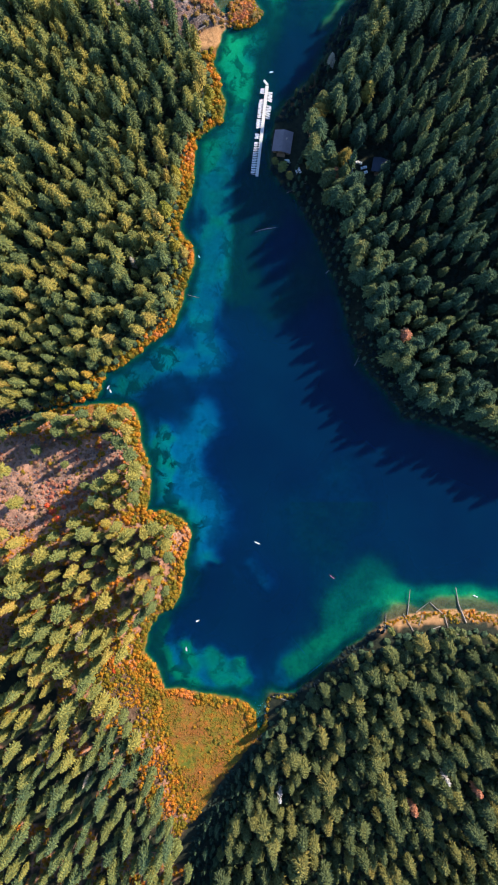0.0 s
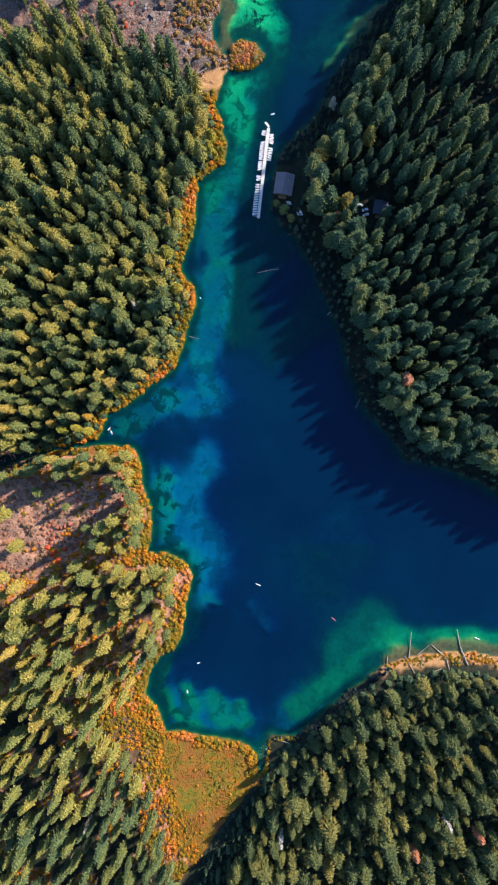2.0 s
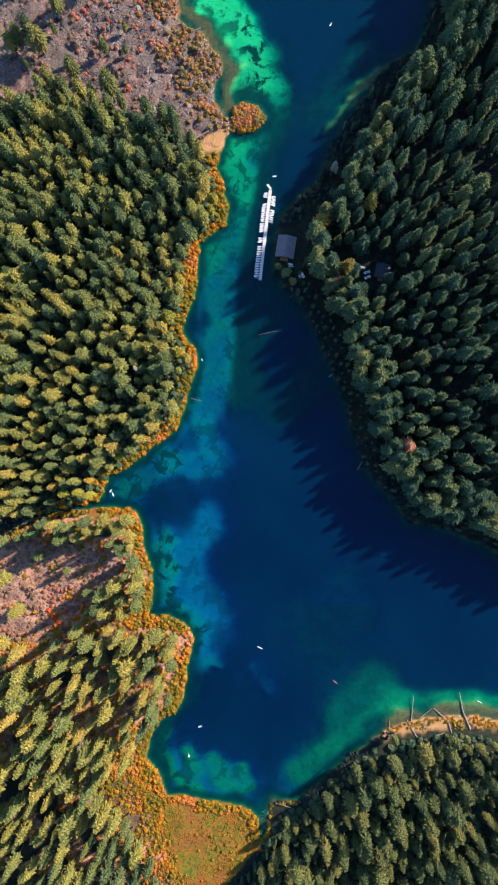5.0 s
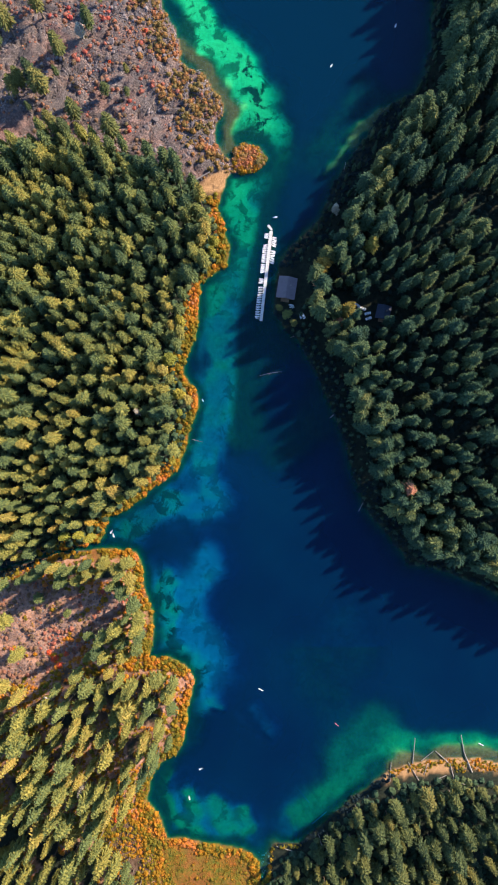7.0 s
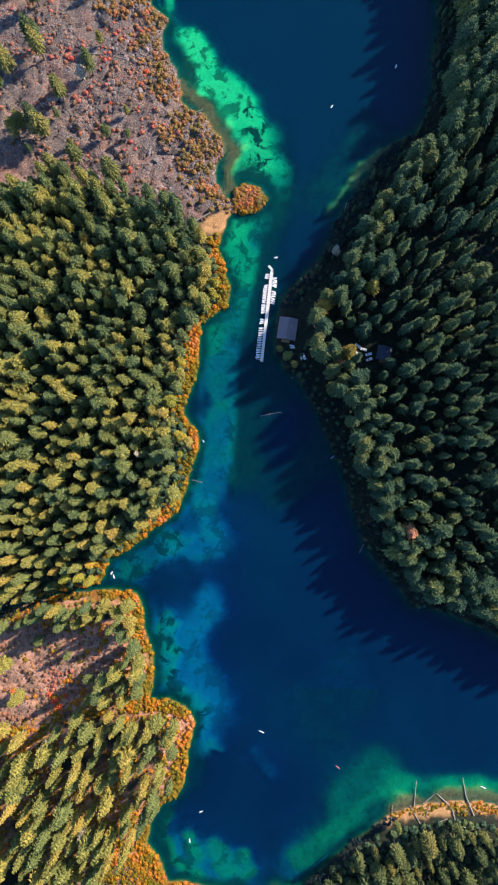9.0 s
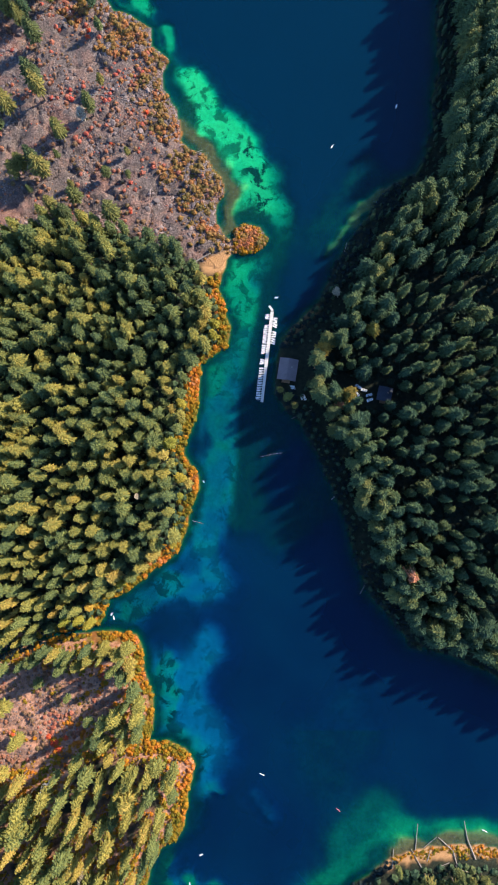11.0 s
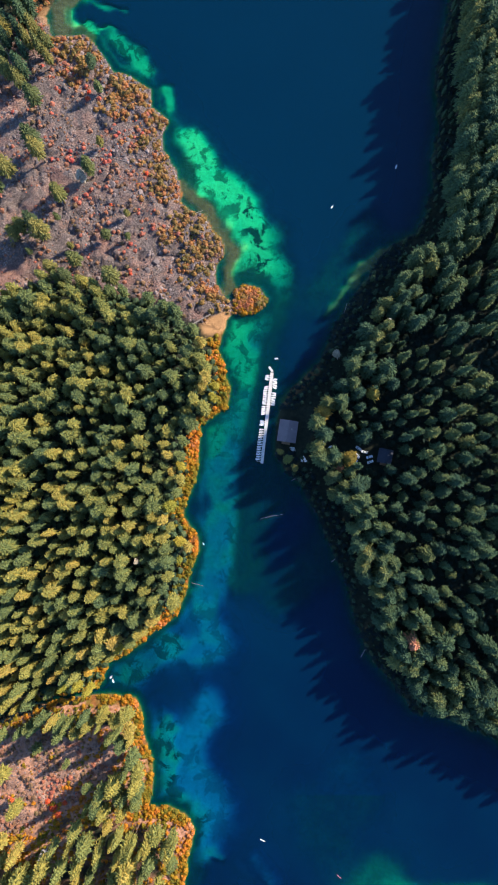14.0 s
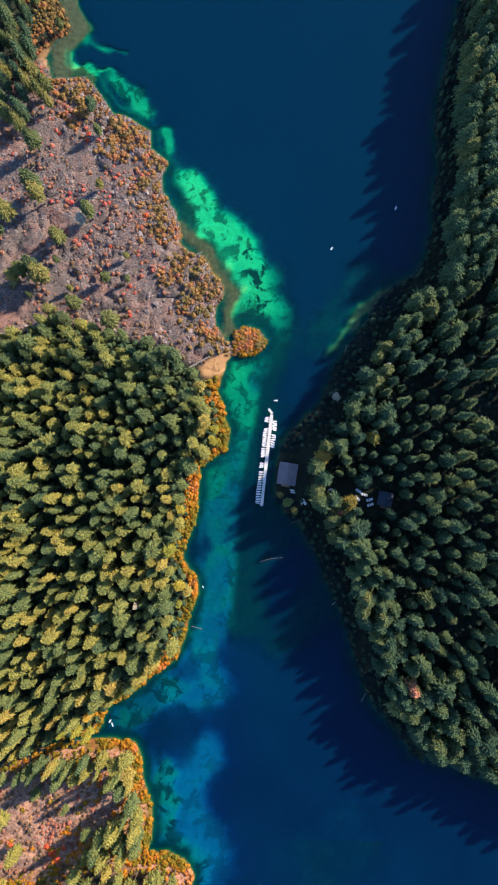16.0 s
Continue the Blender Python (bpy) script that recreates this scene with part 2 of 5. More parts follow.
def inside(poly, x, y):
    """Whether points lie in a polygon."""
    poly = np.asarray(poly, float)
    hit = np.zeros(np.shape(x), bool)
    for (x0, y0), (x1, y1) in zip(poly, np.roll(poly, -1, 0)):
        if y0 != y1:
            hit ^= ((y0 > y) != (y1 > y)) & (x < (x1 - x0) * (y - y0) / (y1 - y0) + x0)
    return hit


def from_line(line, x, y, closed=False):
    """Distance of points from a chain of straight pieces."""
    line = np.asarray(line, float)
    best = np.full(np.shape(x), 1e9)
    ends = np.roll(line, -1, 0) if closed else line[1:]
    for (x0, y0), (x1, y1) in zip(line, ends):
        dx, dy = x1 - x0, y1 - y0
        f = np.clip(((x - x0) * dx + (y - y0) * dy) / (dx * dx + dy * dy + 1e-9), 0, 1)
        best = np.minimum(best, np.hypot(x - x0 - f * dx, y - y0 - f * dy))
    return best


_rng = np.random.default_rng(7)
_tables = [_rng.random((256, 256)) for _ in range(6)]


def wobble(x, y, size, k=0):
    """Smooth noise from -1 to 1 with features of that size, in three octaves."""
    total, gain = 0.0, 1.0
    for o in range(3):
        tab = _tables[(k + o) % 6]
        u, v = x / size * 2**o + 37.3 * k, y / size * 2**o + 11.7 * o
        i, j = np.floor(u).astype(int), np.floor(v).astype(int)
        a, b = u - i, v - j
        a, b = a * a * (3 - 2 * a), b * b * (3 - 2 * b)
        i, j, i1, j1 = i % 256, j % 256, (i + 1) % 256, (j + 1) % 256
        total = total + gain * ((tab[i, j] * (1 - a) + tab[i1, j] * a) * (1 - b) + (tab[i, j1] * (1 - a) + tab[i1, j1] * a) * b - 0.5)
        gain *= 0.5
    return total * 1.25


def smooth(a, b, v):
    t = np.clip((v - a) / (b - a), 0, 1)
    return t * t * (3 - 2 * t)


# Shelves of the lake bed: a line, its half width, the depth on it, how soft the drop is, how pale its silt and how weedy.
SHELVES = [
    ([(12, 240), (14, 215), (10, 190), (2, 165), (4, 135), (0, 110)], 11, 4.0, 16, 0.06, 0.6),
    ([(2, 110), (4, 85), (0, 60), (-6, 35), (-4, 5)], 13, 4.4, 16, 0.05, 0.6),
    ([(-48, 285), (-30, 262), (-14, 243), (-12, 222)], 9, 2.0, 8, 0.06, 0.0),
    ([(-45, 316), (-40, 302), (-24, 286), (-9, 269)], 11, 1.9, 14, 1.0, 0.75),
    ([(-4, 262), (1, 246), (4, 226)], 7, 2.0, 12, 0.8, 1.0),
    ([(-102, 392), (-90, 382), (-80, 370)], 8, 2.8, 5, 0.85, 0.8),
    ([(-63, 354), (-59, 342)], 5, 2.4, 4, 0.8, 0.3),
    ([(-132, 480), (-132, 450), (-128, 430), (-140, 414), (-138, 400), (-124, 398)], 7, 0.45, 7, 0.03, 0.2),
    ([(-18, 206), (-19, 222), (-14, 236), (-24, 250), (-38, 268), (-50, 285)], 4, 0.35, 5, 0.05, 0.0),
    ([(-132, 412), (-130, 405)], 3, 1.0, 2, 0.8, 0.0),
    ([(-119, 408), (-114, 402), (-102, 402)], 2.5, 2.2, 1.5, 0.9, 0.5),
    ([(-120, 422), (-108, 418), (-92, 416)], 2.2, 3.4, 2.5, 1.0, 0.0),
    ([(-11, 180), (-15, 165), (-10, 150)], 9, 2.6, 10, 0.8, 0.7),
    ([(-10, 152), (-12, 130), (-24, 108)], 10, 4.2, 8, 0.55, 0.5),
    ([(-30, 104), (-28, 92)], 6, 3.0, 8, 0.6, 0.7),
    ([(-24, 92), (-22, 77), (-22, 57), (-27, 37), (-29, 17), (-32, -2), (-36, -22)], 12, 5.0, 5, 0.62, 0.15),
    ([(-36, -28), (-25, -49), (-45, -53)], 10, 5.6, 13, 0.8, 0.5),
    ([(-62, -48), (-88, -64)], 11, 4.8, 10, 0.4, 0.8),
    ([(-32, -88), (-42, -105), (-43, -125), (-30, -150), (-25, -165)], 8, 5.8, 17, 0.95, 0.4),
    ([(-62, -100), (-64, -112)], 8, 4.2, 8, 0.6, 0.8),
    ([(-62, -125), (-62, -136)], 7, 4.2, 8, 0.5, 0.9),
    ([(-27, -185), (-21, -188)], 3, 5.2, 4, 0.85, 0.0),
    ([(3, -194), (12, -206)], 4, 8.0, 8, 0.75, 0.3),
    ([(-36, -168), (-35, -185), (-42, -205), (-45, -215)], 5, 5.2, 6, 0.05, 0.8),
    ([(-62, -236), (-66, -250), (-56, -268), (-40, -276)], 5, 3.4, 7, 0.05, 0.8),
    ([(-44, -252), (-39, -266)], 5, 3.8, 12, 0.6, 0.6),
    ([(-25, -260), (-20, -274)], 6, 3.8, 11, 0.6, 0.5),
    ([(-8, -268), (-6, -276)], 4, 3.6, 9, 0.6, 0.5),
    ([(31, -266), (47, -252), (63, -236), (79, -226), (99, -221)], 4, 3.4, 20, 0.36, 0.25),
    ([(63, -222), (79, -209), (91, -201)], 9, 4.6, 22, 0.32, 0.2),
    ([(103, -217), (130, -213), (154, -214), (190, -219)], 3, 2.9, 15, 0.5, 0.1),
    ([(6, -299), (12, -287)], 4, 0.9, 9, 0.0, 0.0),
    ([(64, -130), (74, -150)], 12, 9.5, 18, 0.22, 0.3),
    ([(40, -158), (52, -180)], 13, 8.6, 24, 0.13, 0.4),
    ([(-56, -146), (-42, -158)], 5, 4.4, 9, 0.14, 0.8),
    ([(42, 197), (59, 216), (72, 234), (80, 250)], 5, 6.0, 20, 0.14, 0.5),
    ([(92, 234), (82, 223), (70, 209)], 3.5, 0.4, 4, 0.0, 0.4),
    ([(70, 209), (61, 199), (51, 187)], 1.0, 0.9, 4, 0.03, 0.5),
    ([(44, 150), (30, 139), (22, 131)], 2, 0.4, 6, 0.2, 0.6),
    ([(30, 76), (15, 62), (8, 50)], 10, 4.5, 16, 0.14, 0.5),
    ([(52, 22), (36, 5), (20, -12)], 10, 5.0, 22, 0.10, 0.5),
    ([(86, -240), (110, -226), (134, -221), (160, -221), (200, -229)], 4, 0.4, 5, 0.0, 0.0),
]

# ---- ground sheet ----
def steps(lo, hi, fine, far):
    """Grid lines: even from lo to hi, then wider and wider out to far."""
    inner = np.arange(lo, hi + 0.1, fine)
    out, s = [], fine
    v = hi
    while v < far:
        s *= 1.35
        v += s
        out.append(v)
    out = np.array(out) - hi
    return np.concatenate([(lo - out)[::-1], inner, hi + out])


GX, GY = steps(-210, 216, 1.75, 3000), steps(-460, 490, 1.75, 3000)
MX, MY = np.meshgrid(GX, GY)
_wx, _wy = MX + 1.6 * wobble(MX, MY, 9, 1), MY + 1.6 * wobble(MX, MY, 9, 2)
WET = inside(LAKE, _wx, _wy)
SHORE = from_line(LAKE, _wx, _wy, True)
LAVA_FIELD = np.array(SHORE_LAVA[5:] + [(-24, 178), (-48, 182), (-60, 190), (-76, 196), (-98, 202), (-122, 208), (-138, 214), (-158, 206), (-260, 180), (-260, 400)], float)
LAVA_CLEARING = np.array([(-230, -118), (-186, -113), (-166, -100), (-142, -104), (-117, -108), (-86, -110), (-95, -128), (-112, -142), (-129, -158), (-154, -170), (-200, -178), (-230, -185)], float)
MEADOW = np.array([(-60, -281), (-37, -285), (-5, -289), (4, -299), (4, -317), (-9, -331), (-21, -345), (-31, -360), (-41, -373), (-53, -356), (-57, -329), (-68, -300), (-82, -270), (-76, -256)], float)

n_lava = np.clip(0.5 + wobble(MX, MY, 7, 3), 0, 1)
in_lava = inside(LAVA_FIELD, MX, MY) | inside(LAVA_CLEARING, MX, MY)
edge_lava = np.minimum(from_line(LAVA_FIELD, MX, MY, True), from_line(LAVA_CLEARING, MX, MY, True))
lava = np.where(in_lava, smooth(0, 5, edge_lava + 3 * n_lava), 0)
lava = np.where(inside(LAVA_FIELD, MX, MY) & (SHORE < 8), 1, lava)
lava = np.where(MY < -90, lava * (0.15 + 0.45 * n_lava), lava)
meadow = np.where(inside(MEADOW, MX, MY), smooth(0, 5, from_line(MEADOW, MX, MY, True) + 4), 0)
shore_turf = smooth(7, 4, SHORE + 3 * wobble(MX, MY, 12, 4)) * np.where(MX < 12 - 8 * (MY > 60), 1, 0) * (1 - lava) * np.where((MX < -118) & (MY > -92), 0.15, 1)
meadow = np.maximum(meadow, shore_turf * 0.9)
sand = np.maximum(smooth(13, 9, np.hypot((MX + 25) * 0.8 - (MY - 182) * 0.35, (MY - 182) * 1.1) + 3 * n_lava), smooth(8.5, 4.5, from_line([(92, -237), (110, -232), (134, -228), (158, -228), (180, -232), (215, -241)], MX, MY) + 4 * n_lava))
sand = np.maximum(sand, smooth(4, 1.5, from_line([(20, 125), (44, 148)], MX, MY)) * 0.25)
sand = np.maximum(sand, smooth(9, 5, np.hypot(MX + 151, MY - 410)) * 0.5)
warm = np.where((MX < -45) & (MY < -100), np.maximum(smooth(0.1 - 0.5 * (MY > -270), 0.3, wobble(MX, MY, 16, 1)), smooth(-0.28, -0.42, wobble(MX, MY, 19, 3)) * 0.8), 0)
warm = np.maximum(warm, inside(LAVA_CLEARING, MX, MY) * 1.0)
warm = np.maximum(warm, np.where((MX < -35) & (MY < -80) & (MY > -300), smooth(22, 12, SHORE + 8 * wobble(MX, MY, 12, 2)), 0))
warm = np.maximum(warm, smooth(9, 4, from_line([(-118, -262), (-98, -250), (-78, -234)], MX, MY)))
warm = np.maximum(warm, smooth(22, 13, from_line([(-74, -262), (-90, -276), (-76, -300), (-66, -340), (-56, -365)], MX, MY) + 6 * n_lava) * 0.25)
warm *= (MX > -230) & (MY > -480)
dry = np.where(MX > 0, np.where(MY > -150, 0.19, 0.12), np.where(MY < -110, 0.07, 0.05))
top = np.where(MX > 0, np.where(MY > -150, 26.0, 14.0), np.where(MY < -110, 7.0, 4.0))
land_z = 0.25 + top * (1 - np.exp(-SHORE * dry / top)) + 0.35 * wobble(MX, MY, 14, 0)
land_z += lava * (1.4 * smooth(2, 10, SHORE) * (0.8 + wobble(MX, MY, 18, 5)) + 0.9 * wobble(MX, MY, 6, 2) - 1.1 * smooth(0.14, 0.0, np.abs(wobble(MX, MY, 26, 3))) * smooth(3, 10, SHORE))
_ridge = np.abs(wobble(MX, MY, 11, 0))
land_z += lava * smooth(1, 7, SHORE) * (1.5 * smooth(0.2, 0.0, _ridge) * smooth(-0.1, 0.3, wobble(MX, MY, 30, 2)) + 0.5 * np.abs(wobble(MX, MY, 4.5, 4)) - 2.4 * smooth(0.085, 0.0, np.abs(wobble(MX, MY, 21, 1))))
land_z = np.where(sand > 0.1, np.minimum(land_z, 0.2 + 0.06 * SHORE), land_z)
land_z = np.maximum(land_z, 0.05 + 0.02 * np.minimum(SHORE, 4))
_pad = smooth(1.9, 1.0, np.hypot((MX - 68) / 27, (MY - 88) / 15)) * smooth(3, 7, SHORE)
land_z = land_z * (1 - _pad) + 3.0 * _pad
_pad = smooth(2.0, 1.0, np.hypot((MX - 24) / 11, (MY - 104) / 13)) * smooth(1, 4, SHORE)
land_z = land_z * (1 - _pad) + 1.2 * _pad
depth = 20.0 * (1 - np.exp(-SHORE / 11.0))
_bx = MX + 6 * wobble(MX, MY, 24, 0) + 2.5 * wobble(MX, MY, 7, 2)
_by = MY + 6 * wobble(MX, MY, 24, 3) + 2.5 * wobble(MX, MY, 7, 4)
weed, pale = np.zeros_like(MX), np.zeros_like(MX)
for line, half, deep, soft, light, weedy in SHELVES:
    dist = from_line(line, _bx, _by)
    f = smooth(half + soft, half * 0.7, dist)
    depth = depth * (1 - f) + np.minimum(np.maximum(depth, deep * 0.8), deep * (1 + 0.2 * wobble(MX, MY, 10, 4))) * f
    spread = smooth(half + soft * 1.7, half * 0.7 + soft * 0.6, dist)
    pale = np.maximum(pale, light * spread * smooth(2.5, 8.5, SHORE + 3 * wobble(MX, MY, 9, 5)))
    weed = np.maximum(weed, f * weedy)
depth = np.minimum(depth, SHORE * 1.2 + 0.05)
tan = np.maximum.reduce([smooth(11, 6, from_line([(-134, 480), (-133, 448), (-130, 432), (-142, 416), (-141, 402)], MX, MY)), smooth(15, 7, from_line(SHORE_LAVA[15:-5], MX, MY) + 3 * wobble(MX, MY, 8, 1)) * 0.6,
                         smooth(14, 7, from_line([(88, -236), (110, -229), (134, -225), (170, -227), (216, -238)], MX, MY)),
                         smooth(9, 4, from_line([(92, 234), (70, 209), (51, 187)], MX, MY)) * 0.45, smooth(20, 8, np.hypot(MX - 9, MY + 290)) * 0.7])
_edge = np.interp(MY, (-40, 80, 164, 205), (-13, -13, 4, 24))
_keep = smooth(-10, -45, MY) + smooth(165, 225, MY)
pale *= _keep + (1 - _keep) * smooth(4, -3, MX - _edge)
pale *= 1 - smooth(15, 9, from_line(SHORE_LAVA[15:-5], MX, MY) + 4 * wobble(MX, MY, 9, 3))
pale *= 1 - 0.85 * np.where((MX > 30) & (MY > 150), 0, tan)
GZ = np.where(WET, -0.05 - 0.45 * depth, land_z)
BED = np.where(WET, smooth(0.0, 0.12, depth), 0.0)


def ground_height(x, y):
    i = int(np.clip(np.searchsorted(GX, x) - 1, 0, len(GX) - 2))
    j = int(np.clip(np.searchsorted(GY, y) - 1, 0, len(GY) - 2))
    a, b = (x - GX[i]) / (GX[i + 1] - GX[i]), (y - GY[j]) / (GY[j + 1] - GY[j])
    return float((GZ[j, i] * (1 - a) + GZ[j, i + 1] * a) * (1 - b) + (GZ[j + 1, i] * (1 - a) + GZ[j + 1, i + 1] * a) * b)


def sample(grid, x, y):
    return float(grid[int(np.clip(np.searchsorted(GY, y), 0, len(GY) - 1)), int(np.clip(np.searchsorted(GX, x), 0, len(GX) - 1))])


def mesh_of(name, verts, faces, materials=(), index=None, attrs=None, shade=False):
    """A mesh from arrays; faces all have the same number of corners."""
    me = bpy.data.meshes.new(name)
    verts, faces = np.asarray(verts, np.float32), np.asarray(faces, np.int32)
    k = faces.shape[1]
    me.vertices.add(len(verts))
    me.vertices.foreach_set("co", verts.ravel())
    me.loops.add(faces.size)
    me.loops.foreach_set("vertex_index", faces.ravel())
    me.polygons.add(len(faces))
    me.polygons.foreach_set("loop_start", np.arange(0, faces.size, k, dtype=np.int32))
    for m in materials:
        me.materials.append(m)
    if index is not None:
        me.polygons.foreach_set("material_index", np.asarray(index, np.int32))
    me.update(calc_edges=True)
    for key, values in (attrs or {}).items():
        me.attributes.new(key, "FLOAT", "POINT").data.foreach_set("value", np.asarray(values, np.float32).ravel())
    me.polygons.foreach_set("use_smooth", np.full(len(faces), shade))
    return me


def grid_faces(nx, ny):
    q = np.arange(nx * ny).reshape(ny, nx)
    return np.stack([q[:-1, :-1], q[:-1, 1:], q[1:, 1:], q[1:, :-1]], -1).reshape(-1, 4)


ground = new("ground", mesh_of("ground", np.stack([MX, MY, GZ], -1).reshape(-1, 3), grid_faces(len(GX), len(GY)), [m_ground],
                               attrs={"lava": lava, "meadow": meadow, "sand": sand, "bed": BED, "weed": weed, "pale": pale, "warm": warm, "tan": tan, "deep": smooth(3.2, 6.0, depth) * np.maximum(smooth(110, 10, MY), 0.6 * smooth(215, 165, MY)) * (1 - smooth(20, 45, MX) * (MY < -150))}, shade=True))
tagged(ground, "forest floor, grey lava rock, golden meadow and pale lake bed", "ground", kind="structure")

keep = (GZ < 0.6)
cells = grid_faces(len(GX), len(GY))
cells = cells[keep.ravel()[cells].any(1)]
used, cells = np.unique(cells, return_inverse=True)
cells = cells.reshape(-1, 4)
flat = np.stack([MX.ravel()[used], MY.ravel()[used], np.zeros(len(used))], -1)
water = new("water", mesh_of("water", flat, cells, [m_water], attrs={"depth": np.where(WET, depth, -land_z).ravel()[used]}, shade=True))
tagged(water, "clear blue and emerald lake water with shallow shelves", "lake", kind="structure")


# ---- plants ----
def part(name, data, parent, label="", material=None):
    """A mesh (or a bmesh) as one object under a thing or part."""
    if isinstance(data, bmesh.types.BMesh):
        me = bpy.data.meshes.new(name)
        data.to_mesh(me)
        data.free()
        data = me
    if material is not None:
        data.materials.clear()
        data.materials.append(material)
    ob = new(name, data)
    ob.parent = parent
    if label:
        ob["label"] = label
    return ob


def conifer(seed, height, radius, low, tufts, blunt):
    """Crown and trunk of a conifer as arrays: an uneven dense core under whorls of drooping, folded sprays, on a tapered stem."""
    r = random.Random(seed)
    v, f = [], []
    p1, p2, p3 = (r.uniform(0, 6.28) for _ in range(3))
    l1, l2, l3 = r.uniform(0.10, 0.24), r.uniform(0.08, 0.18), r.uniform(0.07, 0.14)
    bend, way = r.uniform(0.0, 0.16) * radius, r.uniform(0, 6.28)

    def shell(u, a, k=1.0):
        """A point of the crown's outline: u from its foot to its tip, a round the stem."""
        w = radius * max(0.0, 1 - u**blunt) ** 0.68 * (0.55 + 0.45 * min(1.0, u * 3.2))
        w *= k * (1 + l1 * math.cos(2 * a + p1 + 1.5 * u) + l2 * math.cos(3 * a + p2 - 5 * u) + l3 * math.cos(5 * a + p3 + 11 * u))
        return Vector((w * math.cos(a) + bend * u * math.cos(way), w * math.sin(a) + bend * u * math.sin(way), height * (low + (0.985 - low) * u)))

    levels, sides = (0.0, 0.22, 0.46, 0.68, 0.84, 0.95), 8
    for ring, u in enumerate(levels):
        for i in range(sides):
            v.append(shell(u, 6.2832 * (i + 0.5 * (ring % 2)) / sides, r.uniform(0.52, 0.72)))
    for ring in range(len(levels) - 1):
        for i in range(sides):
            a, c = ring * sides + i, ring * sides + (i + 1) % sides
            f += [(a, c, c + sides), (a, c + sides, a + sides)]
    v.append(shell(1.0, 0.0) - Vector((0, 0, 0.02 * height)))
    top = (len(levels) - 1) * sides
    f += [(top + i, top + (i + 1) % sides, len(v) - 1) for i in range(sides)]
    whorls = 11
    for k in range(tufts):
        u = (k + r.random()) / tufts
        u = 0.985 * u**0.72
        u = min(0.99, max(0.0, u + 0.75 * ((math.floor(u * whorls) + 0.5) / whorls - u)))
        a = 2.39996 * k + r.uniform(-0.35, 0.35)
        p = shell(u, a, r.uniform(0.52, 1.0))
        rise = -0.5 + 1.25 * u**3 + r.uniform(-0.3, 0.3)
        d = Vector((math.cos(a) * math.cos(rise), math.sin(a) * math.cos(rise), math.sin(rise)))
        roll = r.uniform(-0.55, 0.55)
        up = Vector((-math.cos(a) * math.sin(rise), -math.sin(a) * math.sin(rise), math.cos(rise)))
        s = Vector((-math.sin(a), math.cos(a), 0)) * math.cos(roll) + up * math.sin(roll)
        long = radius * r.uniform(0.32, 0.74) * (1 - 0.5 * u)
        wide = long * r.uniform(0.15, 0.25)
        foot = p - d * long * 0.5
        mid = foot + d * long * 0.55 - up * 0.14 * long
        n = len(v)
        v.extend([foot, mid + s * wide, foot + d * long, mid - s * wide])
        f.extend([(n, n + 1, n + 2), (n, n + 2, n + 3)])
    crown = (np.array([tuple(p) for p in v]), np.array(f))
    tv, tf, sides = [], [], 5
    for z, w in ((-0.6, 0.62), (height * 0.12, 0.45), (height * 0.55, 0.26), (height * 0.97, 0.04)):
        for i in range(sides):
            a = 6.2832 * i / sides
            tv.append((w * math.cos(a), w * math.sin(a), z))
    for ring in range(3):
        for i in range(sides):
            a, b = ring * sides + i, ring * sides + (i + 1) % sides
            tf += [(a, b, b + sides), (a, b + sides, a + sides)]
    return crown, (np.array(tv), np.array(tf))


KINDS = {}
for kind, mat, specs in (
    ("fir", m_fir, [(30, 4.6, 0.2, 350, 1.55), (32, 4.3, 0.22, 340, 1.35), (28, 5.0, 0.2, 360, 1.9), (33, 4.1, 0.24, 330, 1.25), (27, 4.7, 0.2, 340, 1.7)]),
    ("hemlock", m_hem, [(29, 4.7, 0.25, 340, 1.7), (27, 4.4, 0.25, 330, 1.5), (30, 4.4, 0.28, 330, 1.4), (26, 5.0, 0.22, 340, 2.1), (24, 4.2, 0.25, 310, 1.7)]),
    ("pine", m_olive, [(31, 4.8, 0.24, 340, 1.7), (33, 4.4, 0.28, 330, 1.5), (29, 5.2, 0.26, 350, 2.1), (34, 4.2, 0.3, 320, 1.4), (28, 4.6, 0.26, 320, 1.9)]),
    ("sapling", m_fir, [(10, 1.9, 0.1, 46, 1.5), (8, 1.7, 0.1, 42, 1.8), (12, 2.0, 0.12, 50, 1.3), (7, 1.8, 0.08, 40, 2.0), (9, 1.6, 0.1, 42, 1.6)]),
):
    KINDS[kind] = []
    for i, (h, rad, low, tufts, blunt) in enumerate(specs):
        crown, trunk = conifer(11 * i + len(kind), h, rad, low, int(tufts * 1.25), blunt)
        KINDS[kind].append((crown, trunk, mesh_of(kind + "_crown", *crown, [mat]), mesh_of(kind + "_trunk", *trunk, [m_bark], shade=True)))


def plant(kind, variant, x, y, size, turn, label, group, crown_material=None, wide=1.0):
    """One tree of its own."""
    crown, trunk, crown_me, trunk_me = KINDS[kind][variant % 5]
    root = new(kind + "_tree")
    root.matrix_world = pose(x, y, ground_height(x, y), 0, 0, turn) @ Matrix.Diagonal((size * wide, size * wide, size, 1))
    root.empty_display_size = 0.5
    if crown_material is not None:
        crown_me = crown_me.copy()
        crown_me.materials[0] = crown_material
    part("trunk", trunk_me, root)
    part("crown", crown_me, root)
    return tagged(root, label, "tree", group)


